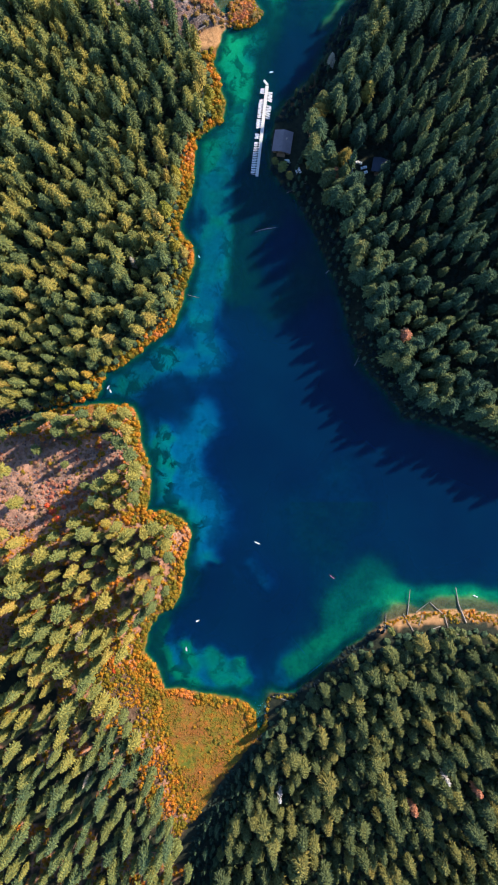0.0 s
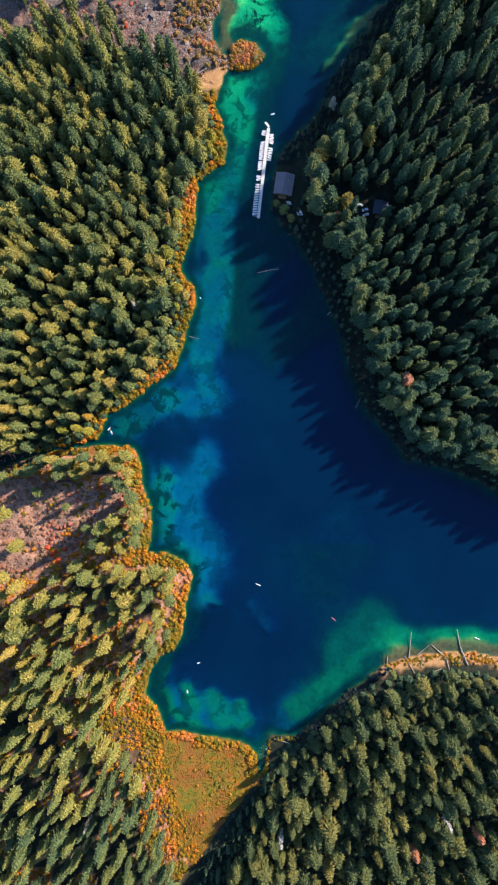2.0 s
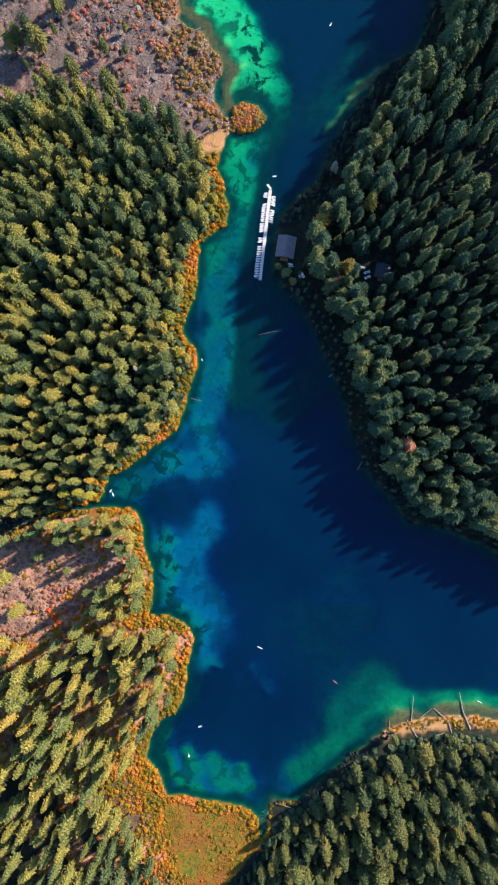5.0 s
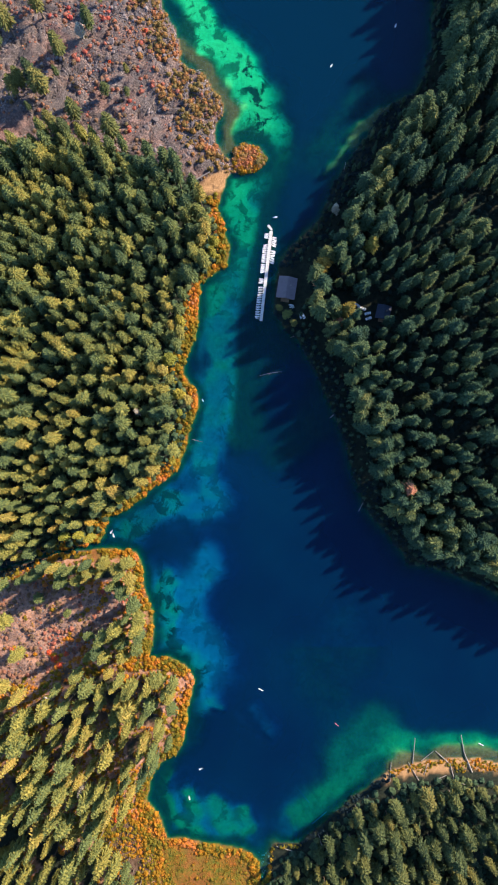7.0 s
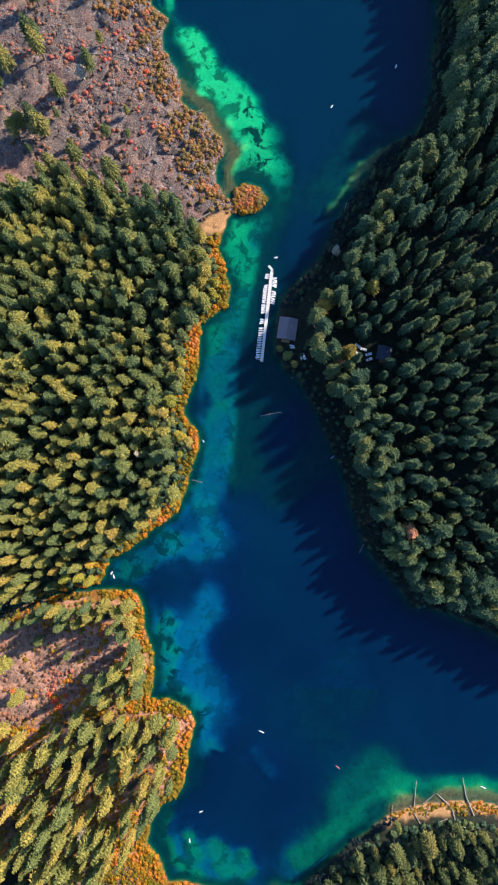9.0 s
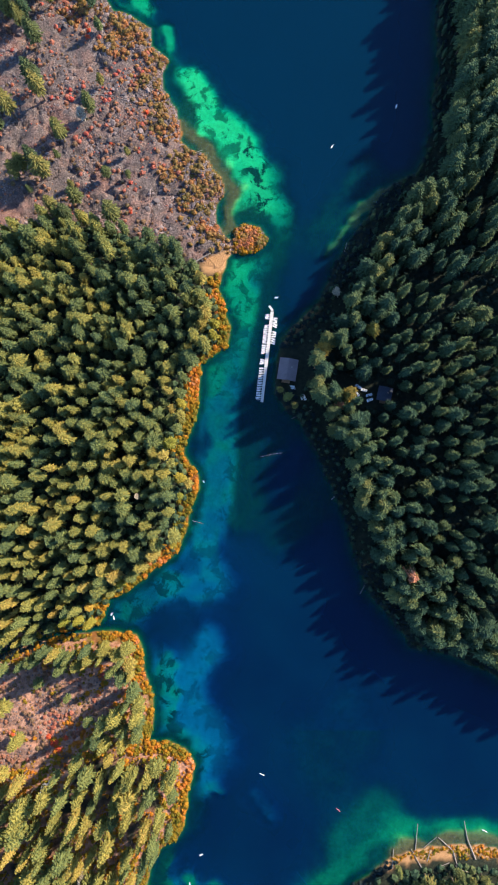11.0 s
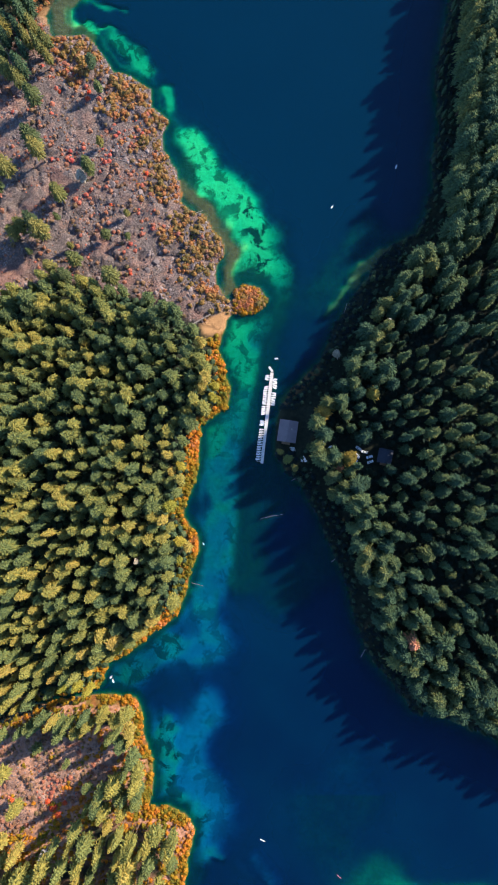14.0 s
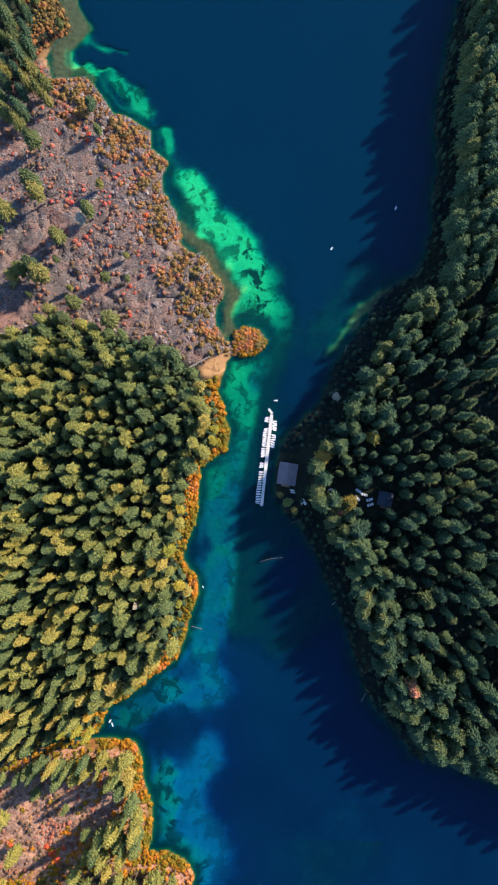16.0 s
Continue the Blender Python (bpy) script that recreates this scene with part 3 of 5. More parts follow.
def mass(name, kind, spots, crown_mat, label):
    """A wood of many trees as one object."""
    vs, fs, ms, ts, n = [], [], [], [], 0
    for x, y, size, turn, variant, tint, wide in spots:
        c, s = math.cos(turn) * size * wide, math.sin(turn) * size * wide
        z = ground_height(x, y)
        for (vv, ff), m in zip(KINDS[kind][variant % 5][:2], (0, 1)):
            vs.append(np.stack([x + c * vv[:, 0] - s * vv[:, 1], y + s * vv[:, 0] + c * vv[:, 1], z + size * vv[:, 2]], -1))
            fs.append(ff + n)
            ms.append(np.full(len(ff), m))
            ts.append(np.full(len(vv), tint))
            n += len(vv)
    if not vs:
        return None
    ob = new(name, mesh_of(name, np.concatenate(vs), np.concatenate(fs), [crown_mat, m_bark], np.concatenate(ms), {"tint": np.concatenate(ts)}))
    return tagged(ob, label, "forest", kind="stuff")


def scatter_points(poly, gap, seed, ok=lambda x, y: True):
    """Random points in a polygon, none nearer to another than gap."""
    r = random.Random(seed)
    poly = np.asarray(poly, float)
    (x0, y0), (x1, y1) = poly.min(0), poly.max(0)
    tries = int((x1 - x0) * (y1 - y0) / gap**2 * 7)
    xs = np.array([r.uniform(x0, x1) for _ in range(tries)])
    ys = np.array([r.uniform(y0, y1) for _ in range(tries)])
    good = inside(poly, xs, ys)
    cells, out = {}, []
    for x, y in zip(xs[good], ys[good]):
        i, j = int(x // gap), int(y // gap)
        if any((x - a) ** 2 + (y - b) ** 2 < gap * gap for di in (-1, 0, 1) for dj in (-1, 0, 1) for a, b in cells.get((i + di, j + dj), ())):
            continue
        if not ok(x, y):
            continue
        cells.setdefault((i, j), []).append((x, y))
        out.append((float(x), float(y)))
    return out


def dry_land(margin):
    return lambda x, y: sample(WET, x, y) == 0 and sample(SHORE, x, y) > margin


LOT = np.array([(38, 104), (50, 101), (84, 100), (100, 94), (98, 78), (72, 76), (62, 88), (44, 92)], float)
LODGE = np.array([(8, 88), (8, 122), (38, 120), (40, 92)], float)


GLADES = ((57, 74, 13), (47, 117, 8), (24, 85, 9))


def east_ok(x, y):
    if inside(LOT, x, y) or inside(LODGE, x, y) or any(math.hypot(x - a, y - b) < c for a, b, c in GLADES):
        return False
    margin = float(np.interp(y, (-150, -95, -60, 10, 40, 80, 125, 150, 185, 240, 275, 480), (9, 10, 13, 14, 18, 22, 24, 20, 21, 19, 11, 11)))
    return dry_land(margin)(x, y)


WOODS = [
    ("pine", m_olive_mass, 6.8, lambda x, y: dry_land(5.5 if y > 0 else 2.5)(x, y),
     [(-206, 184), (-175, 198), (-150, 207), (-138, 215), (-122, 208), (-97, 203), (-73, 195), (-56, 188), (-42, 174), (-30, 162), (-26, 144),
      (-28, 128), (-36, 116), (-42, 88), (-48, 69), (-54, 51), (-45, 33), (-43, 17), (-50, -2), (-57, -22), (-83, -38), (-99, -53), (-107, -68),
      (-125, -76), (-146, -80), (-166, -86), (-206, -96)], "olive-green conifer woods on a low shore", 0.36),
    ("fir", m_fir_mass, 6.9, lambda x, y: east_ok(x, y) and sample(SHORE, x, y) < (34 if y < 240 else 42),
     [(60, 478), (222, 478), (222, -150), (175, -122), (120, -98), (85, -66), (60, 0), (38, 60), (18, 78), (22, 122), (30, 142), (50, 160), (70, 200), (100, 245), (125, 300), (125, 400)],
     "dense dark firs lining a shaded shore", 0.0),
    ("fir", m_fir_mass, 7.7, lambda x, y: east_ok(x, y) and sample(SHORE, x, y) > (37 if y < 240 else 45) and wobble(np.array(x), np.array(y), 24, 4) > (-0.5 if y < 120 else -0.34),
     [(60, 478), (222, 478), (222, -134), (175, -116), (120, -95), (85, -60), (60, 0), (38, 60), (18, 78), (22, 122), (30, 142), (50, 160), (70, 200), (100, 245), (125, 300), (125, 400)],
     "dark green fir forest on a shaded hillside", 0.0),
    ("pine", m_olive_mass, 7.9, lambda x, y: dry_land(4)(x, y) and wobble(np.array(x), np.array(y), 19, 3) > (-0.36 if y > -285 else -0.6),
     [(-206, -152), (-166, -170), (-150, -176), (-125, -158), (-97, -165), (-62, -172), (-54, -209), (-76, -229), (-84, -249), (-108, -265), (-84, -289),
      (-69, -313), (-57, -353), (-46, -380), (-40, -392), (-52, -456), (-206, -456)], "sunlit olive-green conifer woods with long shadows", 0.44),
    ("hemlock", m_hem_mass, 7.2, lambda x, y: dry_land(5 if x < 88 else 12)(x, y),
     [(12, -312), (18, -296), (36, -285), (52, -269), (68, -256), (84, -246), (98, -240), (118, -236), (142, -233), (182, -237), (216, -245), (216, -456), (-32, -456), (-25, -400), (-5, -350)],
     "dense green fir woods above a sandy lake bank", 0.18),
    ("pine", m_olive_mass, 10.0, dry_land(4),
     [(-206, -104), (-170, -98), (-130, -87), (-100, -83), (-84, -88), (-82, -106), (-110, -104), (-150, -98), (-180, -108), (-206, -114)],
     "sunlit conifers along a narrow creek inlet", 0.35),
    ("pine", m_olive_mass, 9.5, dry_land(3.5),
     [(-84, -112), (-78, -135), (-80, -152), (-64, -162), (-52, -168), (-58, -176), (-97, -165), (-125, -156), (-110, -143), (-96, -128)],
     "sunlit conifers on a lava cape", 0.3),
    ("fir", m_fir_mass, 8.5, dry_land(6),
     [(-206, 400), (-180, 372), (-163, 352), (-156, 380), (-158, 420), (-160, 478), (-206, 478)], "dark firs on the rim of the lava", 0.1),
]
m_edge = foliage("yellow_green_leaves", ((0.0, (0.12, 0.145, 0.030)), (0.6, (0.23, 0.19, 0.032)), (1.0, (0.34, 0.20, 0.04))), True)
r_tree = random.Random(5)
single = {"fir": 0, "pine": 0, "hemlock": 0}
for kind, mat, gap, ok, poly, label, bias in WOODS:
    spots, crowd = scatter_points(poly, gap, len(poly) + int(gap * 10), ok), []
    for x, y in spots:
        size = 0.5 + 0.75 * r_tree.random() if kind == "hemlock" else 0.66 + 0.54 * r_tree.random() ** 0.8 if kind == "pine" else 0.7 + 0.6 * r_tree.random()
        wide = r_tree.uniform(0.85, 1.25) if size < 0.95 else r_tree.uniform(0.75, 1.3)
        if gap == 7.7:
            wide *= 0.88
        if gap == 6.9:
            size = (0.94 + 0.3 * r_tree.random()) * (1.2 if y > 235 else 1.0)
        if kind == "pine" and y < -60:
            size *= 1.05 if y > -165 else 1.2 if y > -285 else 0.98
            wide *= 0.74 if y > -285 else 0.84
        variant, turn = r_tree.randrange(5), r_tree.uniform(0, 360)
        if gap == 6.9:
            variant, wide = (0, 2, 4)[variant % 3], r_tree.uniform(1.0, 1.3)
        near = sample(SHORE, x, y) < {"fir": 30, "pine": 19, "hemlock": 24}[kind] and abs(x) < 190 and -440 < y < 460
        if near and single[kind] < 300:
            single[kind] += 1
            if kind == "pine" and y > -70 and r_tree.random() < 0.4 and sample(SHORE, x, y) < 11:
                plant(kind, variant, x, y, size * 0.8, turn, "yellow-green tree at the edge of the conifer woods", "golden shore trees", m_edge, wide * 1.1)
                continue
            plant(kind, variant, x, y, size, turn, {"fir": "tall dark green fir near the lake shore", "pine": "olive-green conifer near the lake shore", "hemlock": "round-crowned green conifer above a sandy bank"}[kind],
                  {"fir": "shore firs", "pine": "shore conifers", "hemlock": "bank conifers"}[kind], None, wide)
        else:
            tone = r_tree.random() * 0.8 + bias * 0.35 + 0.2 * float(wobble(np.array(x), np.array(y), 55, 2))
            if kind == "pine" and y > 60:
                tone -= 0.35 * float(smooth(60, 160, y) * smooth(-130, -60, x))
            if kind == "pine":
                tone -= 0.4 * float(smooth(-270, -350, y)) + 0.1 * float(smooth(-80, -40, y))
            crowd.append((x, y, size, radians(turn), variant, min(1, max(0, tone)), wide))
    mass("conifer_forest", kind, crowd, mat, label)


def shrubs(name, spots, mat, label, category="shrubs", leaves=12):
    """Many low bushes, each an uneven dome with leaf clumps standing off it, as one object."""
    r = random.Random(len(spots))
    vs, fs, ts, n = [], [], [], 0
    rr = np.random.default_rng(len(spots))
    ring = np.arange(6)
    dome = [(i, (i + 1) % 6, 6 + (i + 1) % 6) for i in range(6)] + [(i, 6 + (i + 1) % 6, 6 + i) for i in range(6)] + [(6 + i, 6 + (i + 1) % 6, 12) for i in range(6)]
    dome = np.array(dome)
    for x, y, size in spots:
        z = ground_height(x, y)
        tall = rr.uniform(0.55, 0.95)
        a = 6.2832 * ring / 6 + rr.uniform(0, 1)
        w0, w1 = size * rr.uniform(0.7, 1.15, 6), size * rr.uniform(0.5, 0.85, 6)
        core = np.concatenate([np.stack([x + w0 * np.cos(a), y + w0 * np.sin(a), np.full(6, z - 0.1)], -1),
                               np.stack([x + w1 * np.cos(a + 0.5), y + w1 * np.sin(a + 0.5), z + size * tall * rr.uniform(0.5, 0.8, 6)], -1),
                               [(x + size * rr.uniform(-0.2, 0.2), y + size * rr.uniform(-0.2, 0.2), z + size * tall)]])
        b, u = rr.uniform(0, 6.283, leaves), rr.uniform(0.1, 1.0, leaves)
        out = np.stack([np.sqrt(1 - u * u) * np.cos(b), np.sqrt(1 - u * u) * np.sin(b), u], -1)
        c = np.array([x, y, z]) + out * np.array([size, size, size * tall]) * rr.uniform(0.8, 1.1, (leaves, 1))
        lean = out + 0.7 * rr.normal(size=(leaves, 3))
        d1 = np.cross(lean, rr.normal(size=(leaves, 3)))
        d1 /= np.linalg.norm(d1, axis=1, keepdims=True) + 1e-6
        d2 = np.cross(lean, d1)
        d2 /= np.linalg.norm(d2, axis=1, keepdims=True) + 1e-6
        s = size * rr.uniform(0.22, 0.42, (leaves, 1))
        tip = np.stack([c - d1 * s, c - d2 * s * 0.7, c + d1 * s, c + d2 * s * 0.7], 1).reshape(-1, 3)
        quad = np.arange(leaves * 4).reshape(-1, 4) + 13
        vs += [core, tip]
        fs += [dome + n, quad[:, :3] + n, quad[:, (0, 2, 3)] + n]
        tone = 0.37 + 0.75 * float(wobble(np.array(x), np.array(y), 13, 1)) + 0.45 * float(wobble(np.array(x), np.array(y), 5, 2)) + r.uniform(-0.3, 0.3)
        ts.append(np.full(13 + leaves * 4, min(1.0, max(0.0, tone))))
        n += 13 + leaves * 4
    ob = new(name, mesh_of(name, np.concatenate(vs), np.concatenate(fs), [mat], attrs={"tint": np.concatenate(ts)}))
    return tagged(ob, label, category, kind="stuff")


r_bush = random.Random(9)


def along(line, width, gap, seed, lo, hi, inner=0.6, ragged=0.0):
    """Bush spots in a band on the land side of a shore."""
    line = np.asarray(line, float)
    r = random.Random(seed)
    out = []
    for (x0, y0), (x1, y1) in zip(line, line[1:]):
        length = math.hypot(x1 - x0, y1 - y0)
        for _ in range(int(length * width * 2 / gap**2)):
            f, w = r.random(), r.uniform(-width, width)
            x = x0 + f * (x1 - x0) - w * (y1 - y0) / (length + 1e-6)
            y = y0 + f * (y1 - y0) + w * (x1 - x0) / (length + 1e-6)
            d = sample(SHORE, x, y)
            reach = width * float(np.clip(0.62 + 0.9 * wobble(np.array(x), np.array(y), 22, 4) + ragged * r.uniform(-1, 1), 0.2, 1))
            if sample(WET, x, y) == 0 and inner < d < reach and (sample(sand, x, y) < 0.3 or (x > 60 and r.random() < 0.7)):
                out.append((x, y, lo + (hi - lo) * r.random() ** 1.8))
    return out


shrubs("autumn_shrubs", along(SHORE_WEST[:24], 10.5, 1.4, 1, 0.8, 2.3, 0.0, 0.4) + along(SHORE_SOUTHWEST[3:], 9, 1.45, 2, 0.8, 2.4, 0.0),
       m_gold, "golden and orange autumn shrubs along the water's edge")
shrubs("autumn_shrubs", along(SHORE_LAVA, 34, 2.3, 3, 0.5, 2.5, 0.2, 0.8), m_rust_bush, "rust and gold bushes on the lava shore")
shrubs("autumn_shrubs", [(x, y, r_bush.uniform(0.8, 2.0)) for x, y in scatter_points([(-14, 207), (-5, 213), (6, 208), (11, 198), (3, 189), (-14, 188)], 1.3, 41, dry_land(0.0))],
       m_gold, "golden bushes covering a small rocky islet")
shrubs("autumn_shrubs", along(SHORE_SOUTHEAST[0:4], 10, 1.3, 4, 0.6, 1.7, 0.2) + along(SHORE_SOUTHEAST[8:14], 6.5, 0.95, 5, 0.4, 1.1, 0.0) + along(SHORE_SOUTHEAST[8:14], 9, 2.4, 7, 0.6, 1.4, 0.3), m_gold, "olive and gold bushes on a sandy bank")
field = [(x, y, 0.5 + 1.8 * r_bush.random() ** 1.8) for x, y in scatter_points(LAVA_FIELD, 2.7, 21, dry_land(3)) if wobble(np.array(x), np.array(y), 16, 2) + 1.0 * r_bush.random() > 0.6 and sample(sand, x, y) < 0.2]
field += [(x, y, r_bush.choice((0.8, 1.2, 1.9))) for x, y in scatter_points(LAVA_CLEARING, 2.5, 22, dry_land(3)) if r_bush.random() < 0.65 + 0.8 * wobble(np.array(x), np.array(y), 14, 4)]
shrubs("heath_shrubs", field, m_heath, "red and orange heath bushes scattered over grey lava", leaves=8)
SOUTHWEST = [(-190, -95), (-84, -84), (-74, -135), (-46, -165), (-52, -220), (-76, -250), (-64, -290), (-44, -385), (-50, -450), (-190, -450)]
slope = [(x, y, r_bush.choice((0.7, 1.0, 1.5, 2.0))) for x, y in scatter_points(SOUTHWEST, 1.9, 24, dry_land(3)) if sample(warm, x, y) > 0.4 and sample(lava, x, y) < 0.2 and r_bush.random() < 0.8]
shrubs("autumn_shrubs", slope, m_gold, "orange and gold bushes on warm bare ground between conifers")
marsh = [(x, y, r_bush.uniform(0.3, 0.75)) for x, y in scatter_points(MEADOW, 1.05, 23, dry_land(1)) if r_bush.random() < 0.5 + 1.1 * wobble(np.array(x), np.array(y), 15, 3)]
marsh_tall = [(x, y, r_bush.uniform(0.7, 1.5)) for x, y in scatter_points(MEADOW, 3.4, 29, dry_land(1)) if r_bush.random() < 0.45 + 0.7 * wobble(np.array(x), np.array(y), 20, 1)]
shrubs("marsh_shrubs", marsh_tall, m_gold, "golden and green bushes standing in a marsh meadow")
m_marsh = foliage("marsh_leaves", ((0.0, (0.085, 0.095, 0.014)), (0.4, (0.18, 0.120, 0.016)), (0.75, (0.27, 0.105, 0.018)), (1.0, (0.38, 0.16, 0.016))), False, 0.7, 0.3)
shrubs("marsh_shrubs", marsh, m_marsh, "low olive and rust marsh bushes and reeds", leaves=6)

GOLD_EDGE = [(-78, -246), (-76, -256), (-62, -280), (-58, -300), (-52, -330), (-44, -352), (-34, -366), (-56, -388), (-72, -364), (-83, -334), (-97, -305), (-111, -282), (-115, -260), (-92, -246)]
gold_edge = [(x, y, 0.45 + 1.3 * r_bush.random() ** 2.2) for x, y in scatter_points(GOLD_EDGE, 1.25, 43, dry_land(1)) if wobble(np.array(x), np.array(y), 11, 2) + r_bush.random() > 0.12]
shrubs("autumn_shrubs", gold_edge, m_gold, "dense orange and gold bushes between a meadow and conifers")

# young firs and shade-coloured understorey between the east forest and the water
saplings = [(x, y, r_bush.uniform(0.6, 1.5), r_bush.uniform(0, 6.28), r_bush.randrange(5), r_bush.uniform(0, 0.2), 1.1) for x, y in scatter_points([(4, -322), (12, -312), (-4, -350), (-24, -400), (-30, -456), (-50, -456), (-42, -395), (-32, -372), (-12, -342)], 4.0, 57, dry_land(2))]
for x, y in scatter_points(WOODS[1][4], 4.2, 91, dry_land(1.5)):
    if not east_ok(x, y) and not inside(LOT, np.array(x), np.array(y)) and not inside(LODGE, np.array(x), np.array(y)) and not any(math.hypot(x - a, y - b) < c for a, b, c in GLADES):
        saplings.append((x, y, r_bush.uniform(0.4, 1.25), r_bush.uniform(0, 6.28), r_bush.randrange(5), r_bush.uniform(0, 0.15), 1.15))
mass("young_fir_thicket", "sapling", saplings, m_fir_mass, "dark young firs crowding shaded lake banks")
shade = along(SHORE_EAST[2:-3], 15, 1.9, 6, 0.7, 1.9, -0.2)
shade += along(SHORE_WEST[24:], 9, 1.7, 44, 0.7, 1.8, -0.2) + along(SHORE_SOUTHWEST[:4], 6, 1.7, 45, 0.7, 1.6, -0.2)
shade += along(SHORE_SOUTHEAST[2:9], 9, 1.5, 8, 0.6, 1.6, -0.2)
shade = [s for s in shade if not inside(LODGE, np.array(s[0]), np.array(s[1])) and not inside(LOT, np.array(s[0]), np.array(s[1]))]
# Near-black leaf colours stand in for the shade on these banks.
m_under_shade = foliage("shade_dark_understorey_leaves", ((0.0, (0.007, 0.016, 0.022)), (0.6, (0.012, 0.024, 0.030)), (1.0, (0.022, 0.034, 0.034))), False)
shrubs("understorey_shrubs", shade, m_under_shade, "understorey bushes with bank shade put into their near-black colour")


low_woods, sunny_woods = [], []
for kind, mat, gap, ok, poly, label, bias in [WOODS[0], WOODS[4]]:
    sunny_woods.extend([(x, y, r_bush.uniform(1.8, 4.0)) for x, y in scatter_points(poly, 3.9, 77 + int(gap * 10), ok) if sample(warm, x, y) < 0.5])
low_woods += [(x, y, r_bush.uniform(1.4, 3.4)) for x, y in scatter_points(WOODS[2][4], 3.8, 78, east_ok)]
# Dark growth laid where the woods' shadow falls beside the meadow.
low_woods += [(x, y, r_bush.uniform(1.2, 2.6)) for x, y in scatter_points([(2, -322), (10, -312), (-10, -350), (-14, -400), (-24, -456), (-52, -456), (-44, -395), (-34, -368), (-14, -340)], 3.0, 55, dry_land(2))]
# Darker version of m_young: shade between the trees is put into the colour.
m_gap = foliage("shade_darkened_growth_leaves", ((0.0, (0.010, 0.021, 0.020)), (0.6, (0.016, 0.031, 0.026)), (1.0, (0.026, 0.042, 0.030))), False)
shrubs("understorey_shrubs", low_woods, m_gap, "young growth under the conifers, coloured dark as gap shade", leaves=6)
m_young = foliage("young_growth_leaves", ((0.0, (0.024, 0.050, 0.036)), (0.5, (0.044, 0.070, 0.038)), (1.0, (0.080, 0.092, 0.038))), False)
shrubs("understorey_shrubs", sunny_woods, m_young, "olive young growth under sunlit conifers", leaves=6)


m_golden = foliage("golden_tree_leaves", ((0.0, (0.10, 0.092, 0.024)), (1.0, (0.19, 0.13, 0.032))), True)
m_pale_needles = foliage("pale_dying_needles", ((0.0, (0.26, 0.23, 0.20)), (1.0, (0.36, 0.32, 0.28))), True)


# ---- lone trees on the lava and odd trees in the woods ----
for x, y, size, variant in [
        (-154, 307, 0.70, 0), (-150, 299, 0.66, 2), (-154, 338, 0.66, 1), (-171, 286, 0.72, 2), (-180, 277, 0.60, 4), (-115, 288, 0.56, 2), (-136, 270, 0.56, 0), (-148, 243, 0.66, 3), (-153, 249, 0.6, 2),
        (-167, 242, 0.58, 4), (-162, 247, 0.56, 1), (-104, 243, 0.42, 4), (-98, 210, 0.72, 2), (-124, 223, 0.54, 0), (-90, 259, 0.26, 2), (-89, 242, 0.28, 4), (-109, 310, 0.30, 0), (-139, 256, 0.28, 2),
        (-130, 236, 0.28, 4), (-141, 218, 0.5, 2), (-131, 212, 0.52, 0), (-158, 231, 0.26, 2)]:
    plant("hemlock", variant, x, y, size * 1.75, x * 37 % 360, "lone olive-green conifer on bare grey lava", "lava conifers", None, 1.25)
for x, y, size, variant in [(-111, 350, 0.5, 0), (-117, 370, 0.55, 2)]:
    plant("fir", variant, x, y, size, x * 37 % 360, "lone squat dark conifer among lava and bushes", "lava conifers", None, 1.6)
for x, y, size, variant in [(-146, 369, 0.8, 1), (-152, 376, 0.9, 3), (-160, 380, 0.95, 1), (-156, 389, 0.95, 0), (-148, 381, 0.85, 2), (-166, 353, 0.9, 2), (-172, 357, 1.0, 1), (-177, 361, 0.95, 0),
                            (-165, 401, 0.95, 2), (-169, 414, 1.0, 0), (-173, 427, 1.0, 1), (-161, 406, 0.9, 3), (-178, 436, 1.0, 2), (-166, 440, 0.95, 0), (-140, 430, 0.5, 2), (-177, 389, 1.0, 2), (-158, 448, 0.8, 2)]:
    plant("fir", variant, x, y, size, x * 53 % 360, "tall green fir on the rim of the lava", "rim firs", m_hem, 1.15)
for x, y, size, variant in [(-86, -87, 0.85, 0), (-94, -91, 0.8, 2), (-85, -98, 0.8, 4), (-90, -107, 0.85, 2), (-82, -115, 0.9, 0), (-79, -125, 0.85, 2), (-78, -135, 0.9, 1), (-80, -145, 0.85, 4),
                            (-91, -140, 0.8, 0), (-99, -137, 0.75, 2), (-105, -146, 0.85, 1), (-113, -137, 0.6, 4), (-120, -99, 0.75, 0), (-112, -93, 0.8, 3), (-103, -88, 0.8, 2), (-131, -93, 0.85, 2),
                            (-143, -90, 0.8, 0), (-152, -96, 0.85, 4), (-170, -126, 0.9, 2), (-160, -148, 0.85, 0), (-128, -122, 0.5, 4), (-148, -112, 0.55, 2), (-66, -166, 0.85, 2), (-58, -176, 0.8, 0), (-56, -186, 0.75, 4)]:
    plant("pine", variant, x, y, size * 1.1, x * 31 % 360, "yellow-green conifer among grey lava and red bushes", "lava clearing conifers", None, 1.15)
for x, y, size, mat, label in [(104, -36, 1.1, m_rust, "fir with a pink-brown dying crown"), (109, -352, 0.8, m_rust, "rust-brown conifer with dead needles"),
                               (57, 158, 0.6, m_pale_needles, "pale grey-brown dying fir near the lake shore"), (80, 129, 1.0, m_olive, "fir with a tan-yellow crown"), (113, 22, 1.15, m_hem, "fir with a yellow-green crown"), (152, -340, 0.75, m_rust, "rust-brown conifer with dead needles"), (98, -238, 0.55, m_olive, "yellow-gold conifer on a sandy bank")]:
    plant("fir", 2, x, y, size, 20, label, "discoloured trees", mat)
